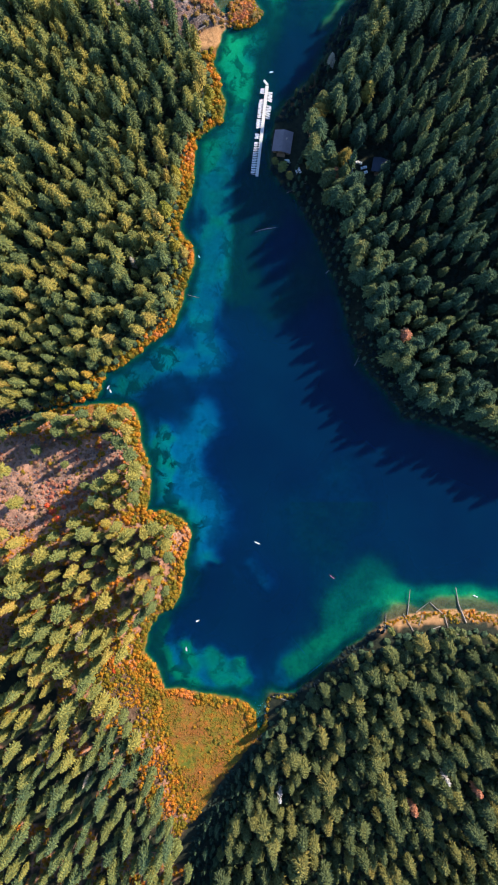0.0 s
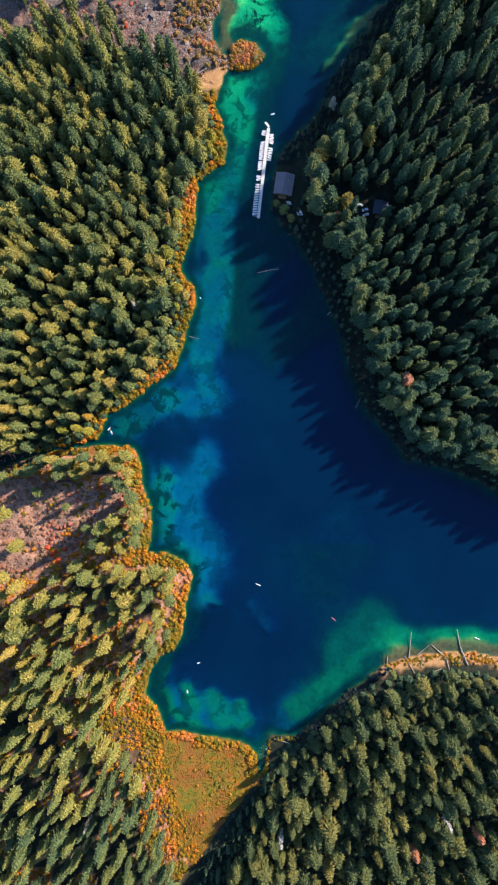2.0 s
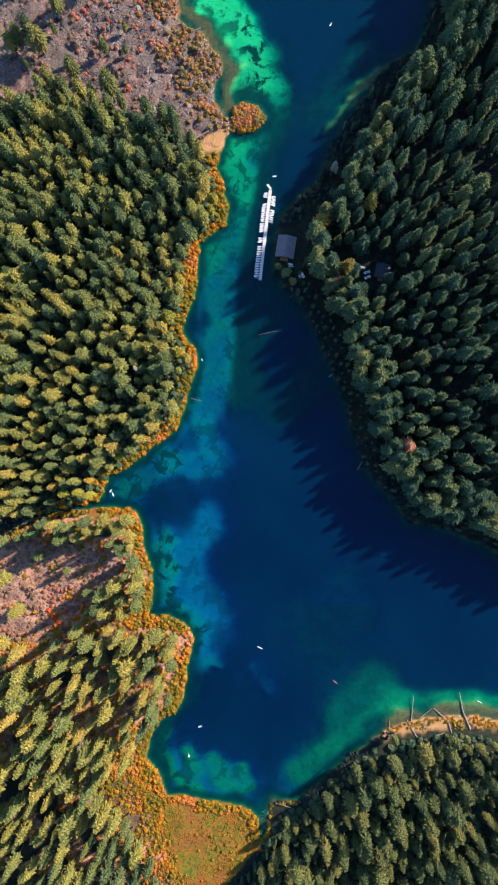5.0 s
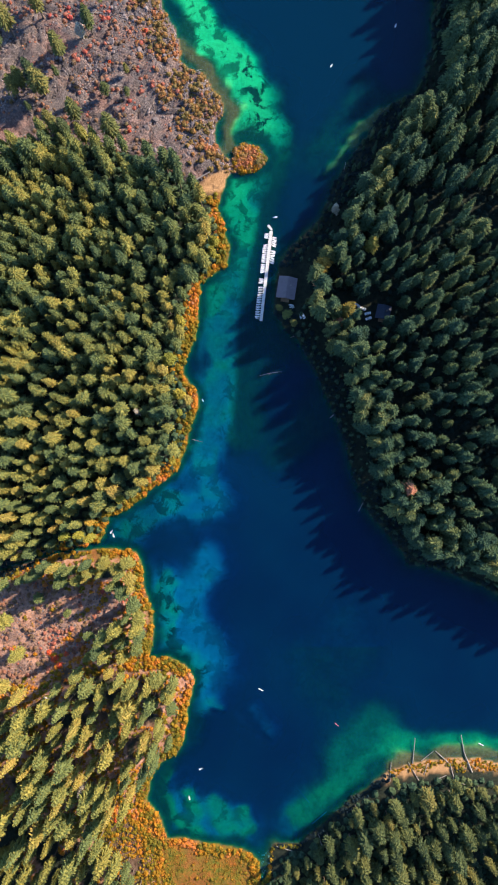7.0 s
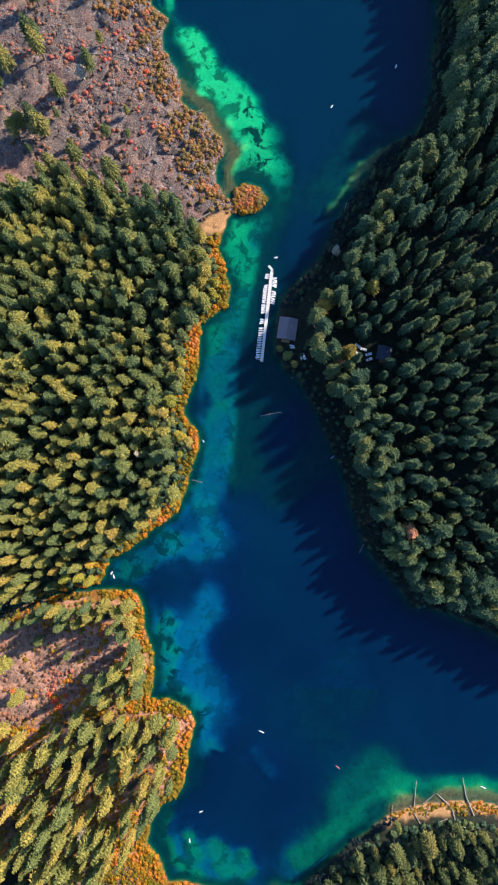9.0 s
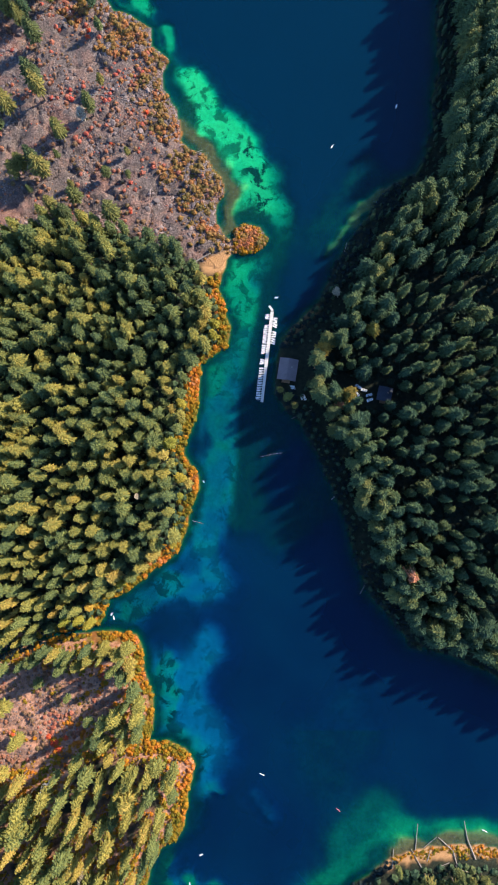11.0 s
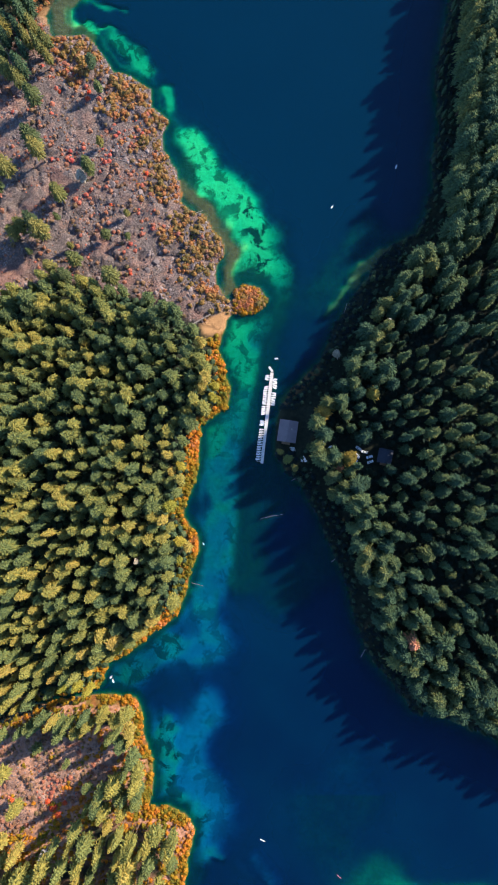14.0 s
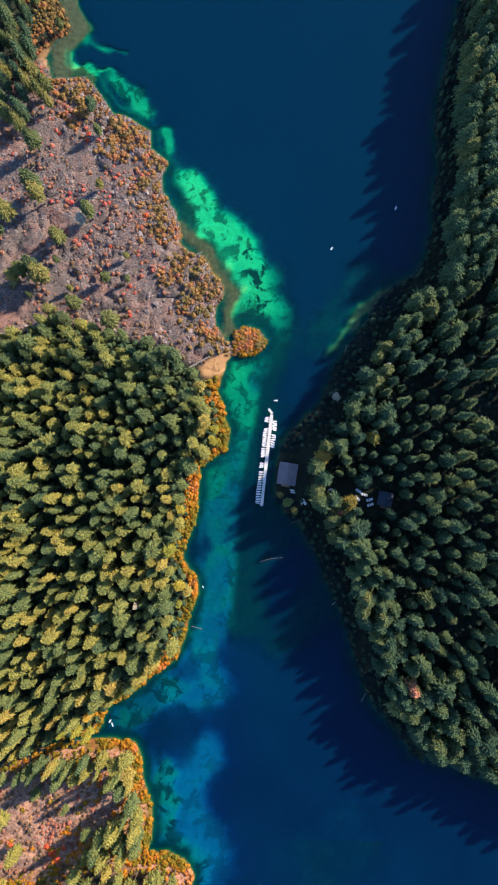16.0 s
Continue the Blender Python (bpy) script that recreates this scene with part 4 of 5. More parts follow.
for x, y, size, variant, mat in [(50, 122, 0.95, 0, m_hem), (46, 116, 0.9, 2, m_golden), (44, 107, 0.6, 2, m_rust), (38, 94, 0.4, 4, m_hem), (23, 85, 0.5, 2, m_olive), (28, 79, 0.45, 4, m_hem), (18, 90, 0.35, 2, m_hem),
                                 (64, 85, 0.95, 0, m_golden), (56, 85, 0.9, 2, m_hem), (64, 76, 0.85, 1, m_olive), (59, 79, 0.6, 4, m_rust), (53, 73, 0.95, 4, m_hem), (61, 67, 0.85, 0, m_hem), (54, 62, 0.75, 2, m_hem), (41, 86, 0.35, 0, m_hem)]:
    plant("pine", variant, x, y, size, x * 47 % 360, "sunlit tree in autumn colour beside the lodge clearing" if mat is not m_hem else "sunlit green conifer beside the lodge clearing", "clearing trees", mat, 1.35)


def limb(bm, a, b, ra, rb, sides=6):
    """A tapered round piece from a to b."""
    a, b = Vector(a), Vector(b)
    q = (b - a).to_track_quat("Z", "Y")
    rings = []
    for p, rad in ((a, ra), (b, rb)):
        rings.append([bm.verts.new(p + q @ Vector((rad * math.cos(6.2832 * i / sides), rad * math.sin(6.2832 * i / sides), 0))) for i in range(sides)])
    for i in range(sides):
        bm.faces.new((rings[0][i], rings[0][(i + 1) % sides], rings[1][(i + 1) % sides], rings[1][i]))
    bm.faces.new(rings[0][::-1])
    bm.faces.new(rings[1])


def dead_tree(x, y, height, seed, label="bleached bare dead tree among living conifers"):
    r = random.Random(seed)
    root = new("dead_tree")
    root.matrix_world = pose(x, y, ground_height(x, y))
    bm = bmesh.new()
    z, p = 0.0, Vector((0, 0, -0.5))
    for k in range(5):
        q = Vector((r.uniform(-0.3, 0.3), r.uniform(-0.3, 0.3), height * (k + 1) / 5))
        limb(bm, p, q, 0.42 * (1 - k / 5.6), 0.42 * (1 - (k + 1) / 5.6))
        p = q
    part("trunk", bm, root, material=m_dead)
    bm = bmesh.new()
    for k in range(54):
        u = r.uniform(0.3, 1.0)
        a, reach = r.uniform(0, 6.28), (3.4 * (1.05 - u) + 0.7) * r.uniform(0.6, 1.1)
        base = Vector((0, 0, height * u))
        tip = base + Vector((math.cos(a) * reach, math.sin(a) * reach, reach * r.uniform(-0.2, 0.35)))
        limb(bm, base, tip, 0.2, 0.07, 4)
        for s in (-0.6, 0.6):
            m = base.lerp(tip, r.uniform(0.4, 0.7))
            limb(bm, m, m + Vector((math.cos(a + s), math.sin(a + s), 0.15)) * reach * 0.5, 0.13, 0.05, 3)
    tagged(part("branches", bm, root, material=m_dead), kind="stuff")
    return tagged(root, label, "dead tree", "dead trees")


for i, (x, y, h) in enumerate([(-116, -238, 24), (-110, -334, 25), (-135, -321, 23), (-156, -251, 24), (87, -301, 27), (-79, 16, 26)]):
    plant("pine", i, x, y, h / 30, 40 * i, "pale grey dying conifer with bleached needles", "dying trees", m_pale_needles, 0.62)
for i, (x, y, h) in enumerate([(-142, -181, 20), (90, 177, 27), (158, 293, 25), (130, -330, 26), (20, -345, 24), (-124, -296, 23)]):
    dead_tree(x, y, h, i)
plant("hemlock", 3, -122, 285, 0.55, 30, "pale bleached dead tree on grey lava", "dying trees", m_pale_needles, 1.5)


def red_bush(x, y, size, seed):
    r = random.Random(seed)
    root = new("maple_bush")
    root.matrix_world = pose(x, y, ground_height(x, y))
    bm = bmesh.new()
    for k in range(7):
        a = k * 0.9
        limb(bm, (0, 0, -0.2), (math.cos(a) * size * 0.6, math.sin(a) * size * 0.6, size * 0.7), 0.07, 0.02, 4)
    part("stems", bm, root, material=m_bark)
    bm = bmesh.new()
    for k in range(150):
        d = Vector((r.gauss(0, 1), r.gauss(0, 1), abs(r.gauss(0, 1)) + 0.2)).normalized()
        c = d * size * r.uniform(0.6, 1.05)
        c.z *= 0.75
        e = Vector((r.gauss(0, 1), r.gauss(0, 1), r.gauss(0, 1))).normalized()
        g = e.cross(d).normalized()
        s = size * r.uniform(0.12, 0.24)
        bm.faces.new([bm.verts.new(c + v) for v in (-e * s, -g * s * 0.6, e * s, g * s * 0.6)])
    part("leaves", bm, root, material=m_red)
    return tagged(root, "bright red autumn maple bush on lava", "bush", "red bushes")


for i, (x, y, s) in enumerate([(-139, -155, 3.2), (-136, -160, 2.4), (-143, -151, 2.2), (-131, -152, 2.0), (-168, -150, 2.0), (-120, 345, 2.2), (-119, 350, 1.8), (-141, 352, 1.8), (-103, 268, 1.5),
                               (-99, 296, 1.6), (-77, 290, 1.8), (-92, -96, 1.8), (-133, -102, 1.8), (-103, -259, 2.0), (-96, -268, 1.8), (-88, 217, 1.5), (-100, 214, 1.5)]):
    red_bush(x, y, s, i)


# ---- lava blocks and boulders ----
def rocks(name, spots, mat, label):
    """Angular blocks, all in one object."""
    t = (1 + 5**0.5) / 2
    ico = np.array([(-1, t, 0), (1, t, 0), (-1, -t, 0), (1, -t, 0), (0, -1, t), (0, 1, t), (0, -1, -t), (0, 1, -t), (t, 0, -1), (t, 0, 1), (-t, 0, -1), (-t, 0, 1)]) / 1.9
    tri = np.array([(0, 11, 5), (0, 5, 1), (0, 1, 7), (0, 7, 10), (0, 10, 11), (1, 5, 9), (5, 11, 4), (11, 10, 2), (10, 7, 6), (7, 1, 8),
                    (3, 9, 4), (3, 4, 2), (3, 2, 6), (3, 6, 8), (3, 8, 9), (4, 9, 5), (2, 4, 11), (6, 2, 10), (8, 6, 7), (9, 8, 1)])
    rr = np.random.default_rng(len(spots))
    vs, fs = [], []
    for i, (x, y, s) in enumerate(spots):
        v = ico * rr.uniform(0.6, 1.25, (12, 1)) * s * rr.uniform(0.6, 1.2, (1, 3)) * np.array([1, 1, 0.55])
        a = rr.uniform(0, 6.28)
        v = np.stack([v[:, 0] * math.cos(a) - v[:, 1] * math.sin(a), v[:, 0] * math.sin(a) + v[:, 1] * math.cos(a), v[:, 2]], -1)
        vs.append(v + np.array([x, y, ground_height(x, y) - 0.1 * s]))
        fs.append(tri + 12 * i)
    ob = new(name, mesh_of(name, np.concatenate(vs), np.concatenate(fs), [mat]))
    return tagged(ob, label, "rocks", kind="stuff")


n_rock = Nodes("lava_block")
_isl = n_rock.add("ShaderNodeNewGeometry").outputs["Random Per Island"]
_f = n_rock.math("ADD", n_rock.math("MULTIPLY", _isl, 0.6), n_rock.math("MULTIPLY", n_rock.noise(2.5, 5), 0.4))
m_block = n_rock.surface(n_rock.ramp(_f, (0.1, (0.040, 0.034, 0.035)), (0.5, (0.11, 0.092, 0.09)), (0.9, (0.24, 0.19, 0.175))), 0.92, n_rock.bump(n_rock.noise(4, 6), 0.6, 0.1), 0.15)
m_boulder = plain("pale_boulder", (0.26, 0.21, 0.18), 0.9, 0.3, 1.0)
blocks = [(x, y, 0.45 + 2.2 * r_bush.random() ** 4) for x, y in scatter_points(LAVA_FIELD, 2.0, 31, dry_land(0.6)) if sample(sand, x, y) < 0.1 and wobble(np.array(x), np.array(y), 18, 0) + 0.5 * r_bush.random() > 0.2]
blocks += [(x, y, r_bush.choice((0.4, 0.5, 0.7, 1.0))) for x, y in scatter_points(LAVA_CLEARING, 2.0, 32, dry_land(1))]
rocks("lava_blocks", blocks, m_block, "angular grey lava blocks covering the ground")
shore_rocks = [(x, y, s * 0.6) for x, y, s in along(SHORE_LAVA[6:29], 3, 1.9, 33, 0.8, 1.9, 0.1)]
rocks("shore_rocks", shore_rocks, m_boulder, "pale boulders along the lava shore")
creek = [(6 + r_bush.uniform(-4, 6), -305 + r_bush.uniform(-12, 14), r_bush.uniform(0.3, 0.9)) for _ in range(46)]
rocks("creek_boulders", creek, m_boulder, "pale boulders at a creek mouth")


# ---- logs ----
def log(points, r0, r1, label, stubs=3, seed=0):
    """A fallen trunk along a line of points, with broken branch stubs."""
    r = random.Random(seed)
    root = new("fallen_log")
    origin = Vector(points[0])
    root.location = origin
    bm = bmesh.new()
    pts = [Vector(p) - origin for p in points]
    n = len(pts) - 1
    for k in range(n):
        limb(bm, pts[k], pts[k + 1], 0.75 * (r0 + (r1 - r0) * k / n), 0.75 * (r0 + (r1 - r0) * (k + 1) / n), 8)
    part("trunk", bm, root, material=m_log)
    for k in range(stubs):
        p = pts[0].lerp(pts[1], r.uniform(0.3, 0.9))
        bm = bmesh.new()
        limb(bm, p, p + Vector((r.uniform(-1, 1), r.uniform(-1, 1), 0.6)), r0 * 0.35, 0.05, 5)
        part("branch_stub", bm, root, material=m_log)
    return tagged(root, label, "log", "fallen logs")


def g(x, y, up=0.25):
    return (x, y, max(ground_height(x, y), -0.05) + up)


BANK = "bleached grey log lying from the bank into the lake"
for i, (pts, r0, r1) in enumerate([
    ([g(95, -241), g(96, -228)], 0.5, 0.3), ([g(111, -229), (113, -211, 0.0)], 0.5, 0.25), ([g(115, -240), g(108, -228)], 0.45, 0.25),
    ([g(119, -236), g(122, -226)], 0.45, 0.25), ([g(141, -245, 0.6), g(137, -229), (127, -220, 0.1)], 0.6, 0.3), ([g(117, -227), (126, -220, 0.05)], 0.35, 0.2),
    ([g(152, -234, 0.5), (147, -221, 0.2), (145, -209, 0.1)], 0.7, 0.35), ([g(139, -240, 0.6), g(152, -243, 0.6)], 0.4, 0.25), ([g(126, -239, 0.6), g(134, -236, 0.6)], 0.4, 0.25),
]):
    log(pts, r0, r1, BANK, 2, i)
log([g(-46, 180, 0.6), g(-31, 188, 0.6)], 0.85, 0.5, "bleached log across the sandy beach", 3, 20)
log([g(-45, 261, 0.4), (-37, 264, 0.2)], 0.4, 0.2, "pale log at the lava shore", 1, 21)
log([(4, 43, 0.02), (12, 45, 0.02), (20, 46, 0.0)], 0.13, 0.09, "pale log floating on dark water", 1, 22)
log([g(-118, 303, 0.4), g(-104, 303, 0.4), g(-90, 298, 0.4)], 0.4, 0.15, "bleached log broken across grey lava", 4, 34)
log([g(-116, 301, 0.3), g(-112, 305, 0.5)], 0.35, 0.2, "short bleached log on grey lava", 2, 35)
log([g(-117, 220, 0.3), g(-102, 209, 0.4)], 0.3, 0.2, "bleached log at the edge of the conifers", 3, 36)
log([g(-102, 209, 0.4), g(-93, 202, 0.5)], 0.7, 0.4, "thick white log at the edge of the conifers", 2, 37)
log([g(44, 90, 0.3), g(53, 93, 0.5)], 0.35, 0.2, "pale log at the edge of the parking lot", 2, 38)
log([g(26, 70, 0.3), g(40, 76, 0.4)], 0.2, 0.12, "thin pale log on a shaded bank", 2, 39)
log([g(54, 13, 0.3), (61, 19, 0.6)], 0.4, 0.25, "bleached log on a shaded bank", 2, 23)
log([(74, -53, 0.2), g(78, -45, 0.5)], 0.3, 0.15, "pale snag leaning over the water", 2, 24)
log([g(45, -277, 0.4), g(50, -294, 0.6)], 0.4, 0.2, "grey log on a shaded bank", 2, 25)
log([g(16, -286, 0.3), g(27, -289, 0.3)], 0.4, 0.25, "bleached driftwood at a creek mouth", 2, 26)
log([(-14, 243, -0.3), (-7, 239, -0.5)], 0.22, 0.1, "sunken pale log on a green shelf", 3, 27)
log([(-12, 237, -0.3), (-9, 244, -0.4)], 0.16, 0.08, "sunken pale log on a green shelf", 2, 28)
log([(29, -245, -1.2), (39, -257, -1.0)], 0.5, 0.3, "dark sunken log under clear water", 2, 29)
log([(41, -271, -0.5), (51, -263, -0.9)], 0.5, 0.3, "dark sunken log under clear water", 2, 30)
log([(-44, -2, 0.1), (-36, -4, 0.0)], 0.2, 0.12, "thin pale log reaching into the lake", 1, 31)
log([(-60, -109, -0.6), (-53, -126, -1.2)], 0.35, 0.2, "sunken pale log under clear water", 2, 32)
log([(66, 196, 0.2), (63, 184, 0.2)], 0.2, 0.12, "thin pale log in shaded shallows", 1, 33)


# ---- dock and boats ----
def box(bm, size, at=(0, 0, 0), bevel=0.0, turn=0.0):
    """A bevelled block."""
    made = bmesh.ops.create_cube(bm, size=1.0, matrix=Matrix.Translation(at) @ Matrix.Rotation(turn, 4, "Z") @ Matrix.Diagonal((*size, 1)))
    if bevel:
        edges = list({e for v in made["verts"] for e in v.link_edges})
        bmesh.ops.bevel(bm, geom=edges, offset=bevel, segments=2, affect="EDGES")
    return bm


def make_boat(name, length, beam, hull_mat, label, category, group, seats=3):
    """An open boat, its bow towards +y: lofted hull with an inner skin, benches and a rim."""
    root = new(name)
    bm = bmesh.new()
    stations, rows = 9, []
    for i in range(stations):
        u = i / (stations - 1)
        y = (u - 0.5) * length
        half = beam / 2 * (0.78 + 0.5 * u - 1.28 * u**3.2) if u < 1 else 0.02
        half = max(half, 0.02)
        sheer = 0.42 + 0.16 * u * u
        rows.append([bm.verts.new((k * half, y, z)) for k, z in ((0, -0.06), (0.72, 0.0), (1.0, sheer), (0.9, sheer), (0.66, 0.1), (0, 0.08), (-0.66, 0.1), (-0.9, sheer), (-1.0, sheer), (-0.72, 0.0))])
    for a, b in zip(rows, rows[1:]):
        for k in range(10):
            bm.faces.new((a[k], a[(k + 1) % 10], b[(k + 1) % 10], b[k]))
    bm.faces.new(rows[0][::-1])
    bm.faces.new(rows[-1])
    bmesh.ops.recalc_face_normals(bm, faces=bm.faces)
    part("hull", bm, root, material=hull_mat)
    for k in range(seats):
        y = (-0.33 + 0.28 * k) * length
        part("bench", box(bmesh.new(), (beam * (0.8 - 0.08 * k), 0.26, 0.05), (0, y, 0.33), 0.012), root, "pale bench", m_deck)
    return tagged(root, label, category, group)


DOCK_N, DOCK_S = Vector((12.6, 146.5, 0)), Vector((5.2, 82, 0))
along_dock = (DOCK_S - DOCK_N).normalized()
side_dock = Vector((along_dock.y, -along_dock.x, 0))          # towards the open lake
dock_length = (DOCK_S - DOCK_N).length
dock_turn = math.atan2(along_dock.y, along_dock.x) - math.pi / 2
dock = new("boat_dock")
dock.matrix_world = Matrix.Translation(DOCK_N)
tagged(dock, "long pale timber boat dock with finger slips", "dock")
n_sec = 13
for k in range(n_sec):
    c = along_dock * dock_length * (k + 0.5) / n_sec + Vector((0, 0, 0.5))
    wide = 2.3 if k < 8 else 2.0
    section = part("deck_section", box(bmesh.new(), (wide, dock_length / n_sec - 0.06, 0.14), c, 0.02, dock_turn), dock, material=m_deck)
    for s in (-1, 1):
        part("beam", box(bmesh.new(), (0.14, dock_length / n_sec - 0.1, 0.22), c + side_dock * s * (wide / 2 - 0.1) + Vector((0, 0, -0.19)), 0.01, dock_turn), section, material=m_wood)
        bm = bmesh.new()
        p = c + side_dock * s * (wide / 2 + 0.12)
        limb(bm, p + Vector((0, 0, -4.5)), p + Vector((0, 0, 0.7)), 0.14, 0.13, 8)
        part("pile", bm, dock, "round timber pile", m_wood)
part("dock_head", box(bmesh.new(), (1.6, 4.6, 0.14), Vector((-0.9, 2.4, 0.506)), 0.02, radians(38)), dock, material=m_deck)
for k in range(13):
    c = along_dock * (dock_length * 0.66 + k * 1.72) + side_dock * 2.5 + Vector((0, 0, 0.42))
    part("finger_pier", box(bmesh.new(), (3.2, 0.34, 0.1), c, 0.01, dock_turn), dock, "narrow pale finger pier", m_deck)

ROW = "white rowing boat moored at the dock"
row_boat = make_boat("rowing_boat", 3.7, 1.35, m_white, ROW, "boat", "dock boats")
r_boat = random.Random(3)
berths = []
for lo, hi, count, side in ((0.03, 0.09, 3, 1), (0.15, 0.36, 10, 1), (0.37, 0.47, 5, 1), (0.53, 0.59, 3, 1), (0.62, 0.97, 13, 1), (0.06, 0.17, 5, -1), (0.21, 0.36, 6, -1)):
    for k in range(count):
        s = lo + (hi - lo) * (k + 0.5) / count
        far = 2.55 + r_boat.uniform(-0.15, 0.35)
        p = DOCK_N + along_dock * dock_length * s + side_dock * side * far
        turn = math.degrees(dock_turn) + (90 if side > 0 else -90) + (r_boat.uniform(-14, 14) if s < 0.6 else r_boat.uniform(-3, 3)) + (8 if side > 0 else -6)
        berths.append((p, turn))
for i, (p, turn) in enumerate(berths):
    m = pose(p.x, p.y, 0.03, 0, 0, turn)
    if i == 0:
        row_boat.matrix_world = m
    else:
        copy_thing(row_boat, m)
for x, y, turn in ((33, 84.5, 28), (26.5, 93, 80), (27, 91.5, 84), (53, 93.5, 118)):
    b = copy_thing(row_boat, pose(x, y, ground_height(x, y) + 0.08, 0, 0, turn))
    tagged(b, "white rowing boat pulled up on the lawn", group="beached boats")
for x, y, turn in ((15.5, 156.5, 100), (56, 266, -35), (102, 295, -20), (-37, -233, -70), (-45, -253, 10), (-99, -70, 20), (-100.5, -67.5, -35)):
    b = copy_thing(row_boat, pose(x, y, 0.03, 0, 0, turn) @ Matrix.Scale(0.8, 4))
    tagged(b, "white rowing boat drifting on the open lake", group="drifting boats")


tagged(copy_thing(row_boat, pose(-36, 25.5, 0.03, 0, 0, 30) @ Matrix.Scale(0.55, 4)), "small white dinghy close to a wooded shore", group="drifting boats")


def kayak(x, y, turn, label, mat):
    root = new("kayak")
    root.matrix_world = pose(x, y, 0.05, 0, 0, turn)
    bm = bmesh.new()
    rows = []
    for i in range(9):
        u = i / 8 * 2 - 1
        half = 0.02 + 0.33 * (1 - u * u) ** 0.8
        rows.append([bm.verts.new((half * math.cos(a), u * 2.2, 0.12 + 0.2 * half * 2.2 * math.sin(a))) for a in (0, 0.8, 1.57, 2.34, 3.14, 4.0, 4.71, 5.4)])
    for a, b in zip(rows, rows[1:]):
        for k in range(8):
            bm.faces.new((a[k], a[(k + 1) % 8], b[(k + 1) % 8], b[k]))
    bm.faces.new(rows[0][::-1])
    bm.faces.new(rows[-1])
    bmesh.ops.recalc_face_normals(bm, faces=bm.faces)
    part("hull", bm, root, material=mat)
    bm = bmesh.new()
    bmesh.ops.create_cone(bm, cap_ends=True, segments=12, radius1=0.3, radius2=0.27, depth=0.06, matrix=Matrix.Translation((0, -0.1, 0.30)))
    part("cockpit_rim", bm, root, "dark cockpit rim", m_tyre)
    return tagged(root, label, "kayak", "kayaks")


m_redboat = plain("red_hull_plastic", (0.34, 0.11, 0.12), 0.4, 0.1)
kayak(5, -178, 65, "white kayak on the open lake", m_white)
kayak(58, -202, 50, "red kayak on the open lake", m_redboat)
kayak(159, -215.5, 65, "white kayak close to a sandy bank", m_white)


# ---- lodge, annex and cars ----
def house(name, x, y, turn, wide, deep, wall_h, rise, roof_mat, label):
    root = new(name)
    root.matrix_world = pose(x, y, ground_height(x, y) - 0.1, 0, 0, turn)
    t = 0.25
    for sx, sy, w, d in ((0, -1, wide, t), (0, 1, wide, t), (-1, 0, t, deep - 2 * t), (1, 0, t, deep - 2 * t)):
        wall = part("wall", box(bmesh.new(), (w, d, wall_h), (sx * (wide - t) / 2, sy * (deep - t) / 2, wall_h / 2)), root, material=m_wall)
        for k in (-1, 1):
            if sx:
                at, size = (sx * (wide / 2 + 0.02), k * deep * 0.22, wall_h * 0.55), (0.06, 1.4, 1.1)
            else:
                at, size = (k * wide * 0.25, sy * (deep / 2 + 0.02), wall_h * 0.55), (1.4, 0.06, 1.1)
            part("window", box(bmesh.new(), size, at, 0.01), wall, "dark window pane", m_glass)
    over = 0.8
    for s in (-1, 1):
        bm = bmesh.new()
        half, slope = wide / 2 + over, math.atan2(rise, wide / 2 + over)
        lo, hi = Vector((s * half, 0, wall_h - 0.05)), Vector((0, 0, wall_h + rise))
        vs = []
        for yy in (-deep / 2 - over, deep / 2 + over):
            for p in (lo, hi):
                for up in (0, 0.18):
                    vs.append(bm.verts.new((p.x, yy, p.z + up)))
        for f in ((0, 1, 3, 2), (4, 6, 7, 5), (0, 4, 5, 1), (2, 3, 7, 6), (1, 5, 7, 3), (0, 2, 6, 4)):
            bm.faces.new([vs[i] for i in f])
        bmesh.ops.recalc_face_normals(bm, faces=bm.faces)
        roof = part("roof", bm, root, material=roof_mat)
        for k in range(1, 7):
            f = k / 7
            p = lo.lerp(hi, f)
            bm = bmesh.new()
            box(bm, (0.12, deep + 2 * over, 0.05), (p.x, 0, p.z + 0.2))
            part("shingle_course", bm, roof, material=roof_mat)
    part("ridge_cap", box(bmesh.new(), (0.4, deep + 2 * over, 0.12), (0, 0, wall_h + rise + 0.2), 0.02), root, material=roof_mat)
    part("chimney", box(bmesh.new(), (0.9, 0.9, 2.2), (wide * 0.22, deep * 0.12, wall_h + rise * 0.6 + 0.6), 0.04), root, "pale stone chimney", m_boulder)
    part("porch", box(bmesh.new(), (wide * 0.5, 2.2, 0.3), (0, -deep / 2 - 1.2, 0.35), 0.02), root, "timber porch", m_wood)
    return tagged(root, label, "house")


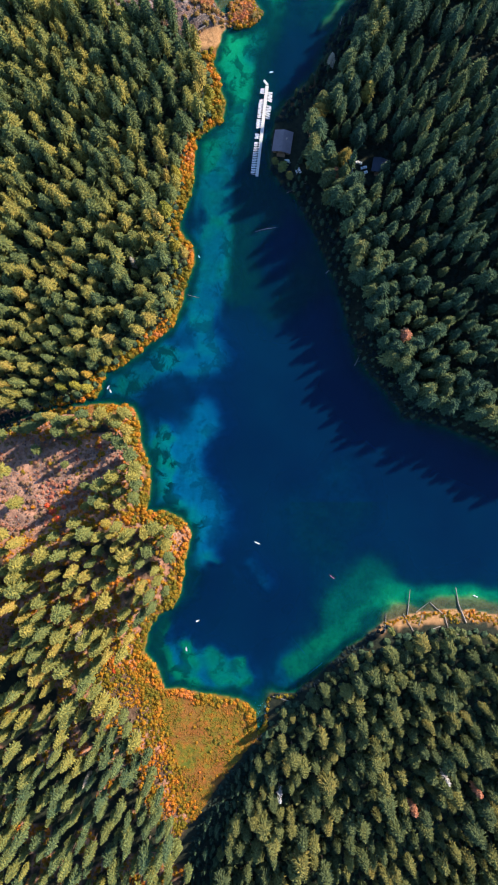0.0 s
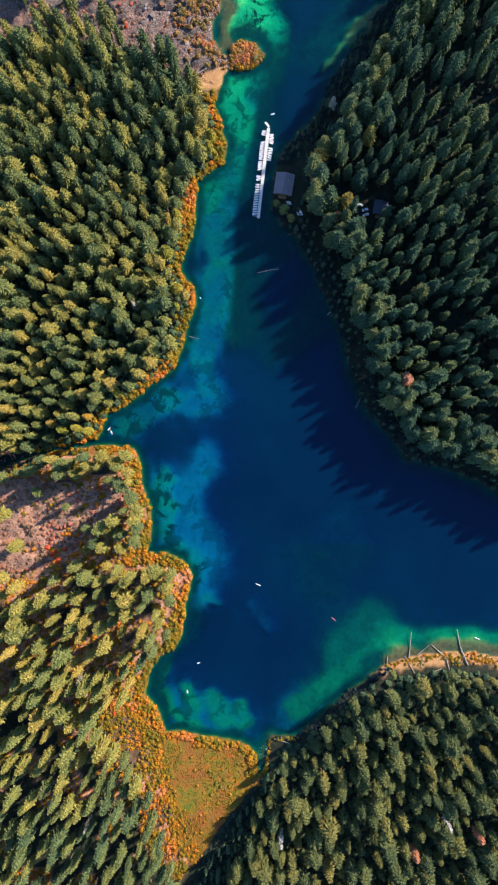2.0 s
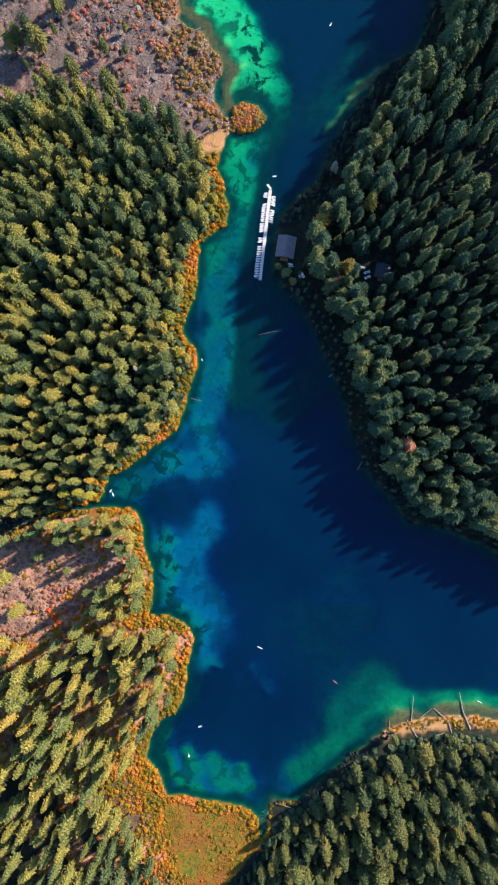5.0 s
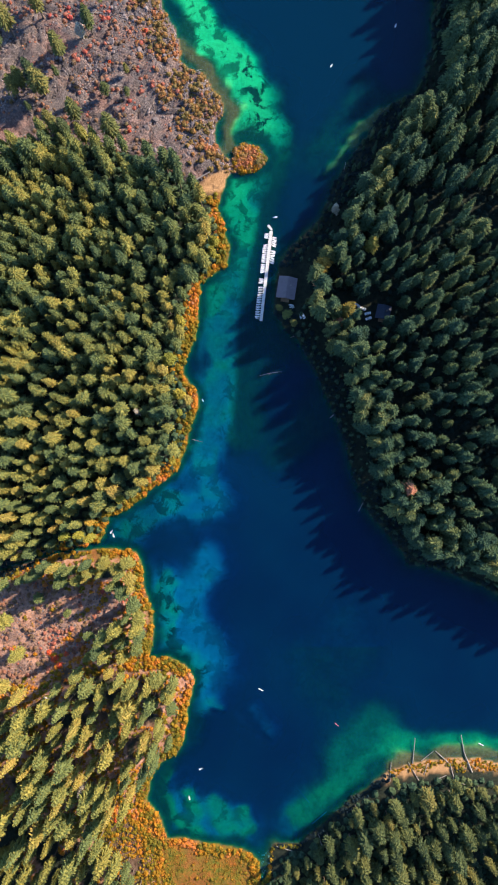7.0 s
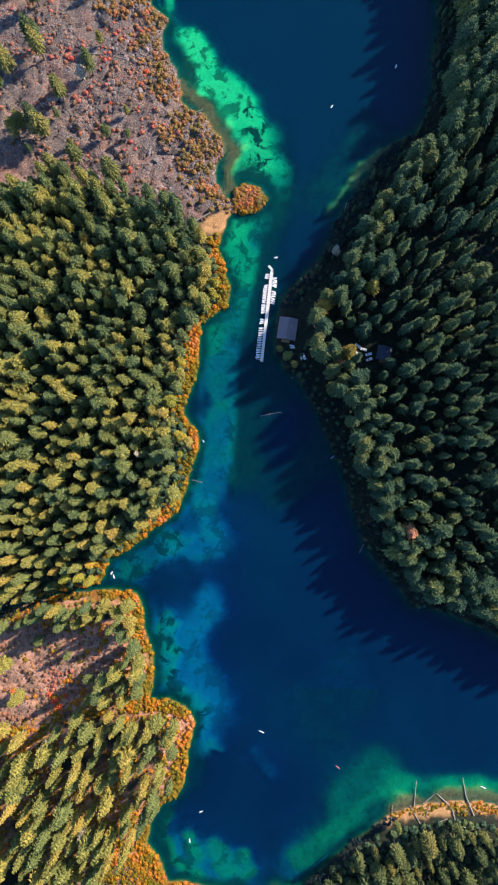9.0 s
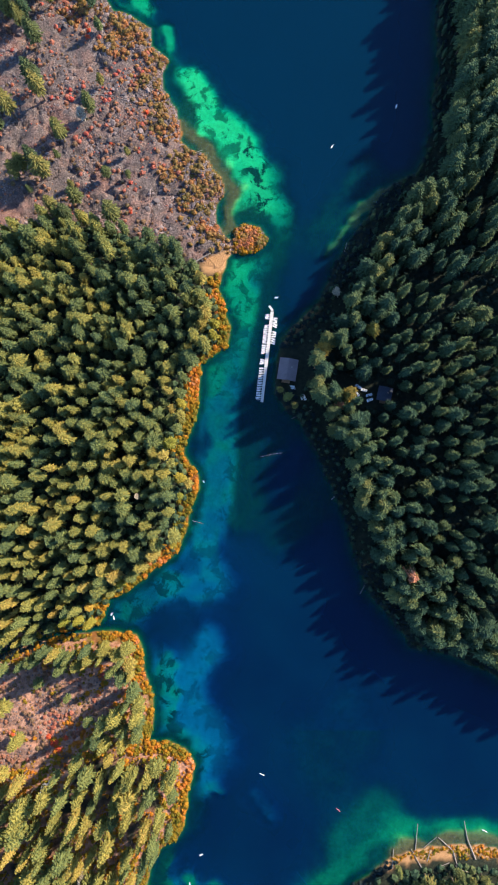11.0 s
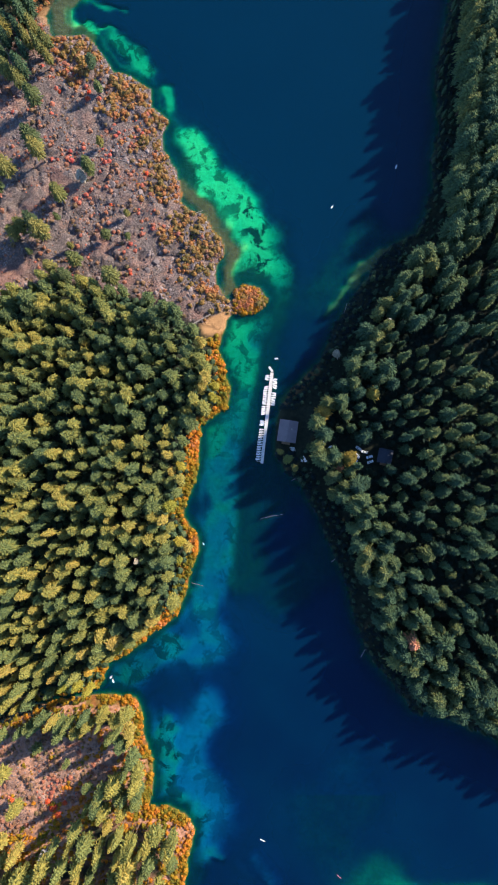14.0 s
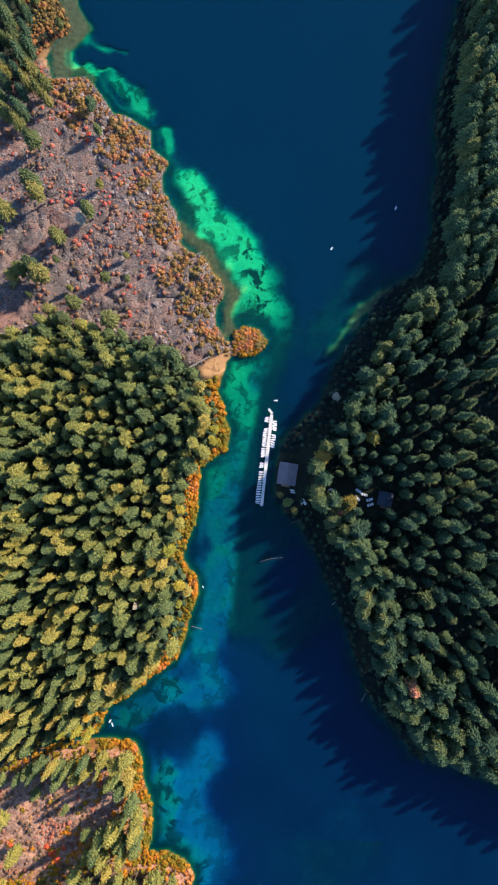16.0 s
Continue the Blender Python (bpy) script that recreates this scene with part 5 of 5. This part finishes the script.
house("lodge", 23.4, 104.6, -9, 11.6, 13.8, 3.2, 2.2, m_roof, "lakeside lodge with a brown shingle gable roof")
house("annex", 91, 87, -12, 8.5, 8.5, 2.8, 1.2, m_roof_grey, "small outbuilding with a slate-blue roof among firs")


def make_car(paint, label):
    root = new("car")
    body = part("body", box(bmesh.new(), (1.78, 4.4, 0.62), (0, 0, 0.62), 0.14), root, material=paint)
    bm = box(bmesh.new(), (1.5, 2.3, 0.55), (0, -0.25, 1.16), 0.0)
    for v in bm.verts:
        if v.co.z > 1.2:
            v.co.x *= 0.82
            v.co.y = -0.25 + (v.co.y + 0.25) * 0.72
    part("window_band", bm, root, "dark car windows", m_glass)
    part("roof", box(bmesh.new(), (1.26, 1.66, 0.06), (0, -0.25, 1.46), 0.02), root, material=paint)
    for sx in (-1, 1):
        for sy in (-1, 1):
            bm = bmesh.new()
            limb(bm, (sx * 0.72, sy * 1.35, 0.33), (sx * 0.93, sy * 1.35, 0.33), 0.33, 0.33, 12)
            wheel = part("wheel", bm, root, "black tyre", m_tyre)
            bm = bmesh.new()
            limb(bm, (sx * 0.92, sy * 1.35, 0.33), (sx * 0.95, sy * 1.35, 0.33), 0.19, 0.17, 10)
            part("rim", bm, wheel, "silver rim", m_silver)
        part("headlight", box(bmesh.new(), (0.34, 0.08, 0.16), (sx * 0.62, 2.19, 0.72), 0.02), root, "clear headlight", m_white)
    return tagged(root, label, "car", "parked cars")


cars = {"white": make_car(m_white, "white car parked in a shaded gravel lot"), "silver": make_car(m_silver, "silver car parked in a shaded gravel lot"),
        "blue": make_car(m_bluecar, "blue car parked in a shaded gravel lot")}
seen = set()
for x, y, turn, colour in [(47, 97, 80, "white"), (73, 92.5, 55, "silver"), (77, 90, 75, "white"), (70.5, 85, 40, "blue"), (80.5, 86.5, 105, "silver"), (81, 83, 110, "white"), (72, 87.5, 40, "silver"), (35, 85, 30, "white")]:
    m = pose(x, y, ground_height(x, y) + 0.02, 0, 0, turn)
    if colour in seen:
        copy_thing(cars[colour], m)
    else:
        seen.add(colour)
        cars[colour].matrix_world = m
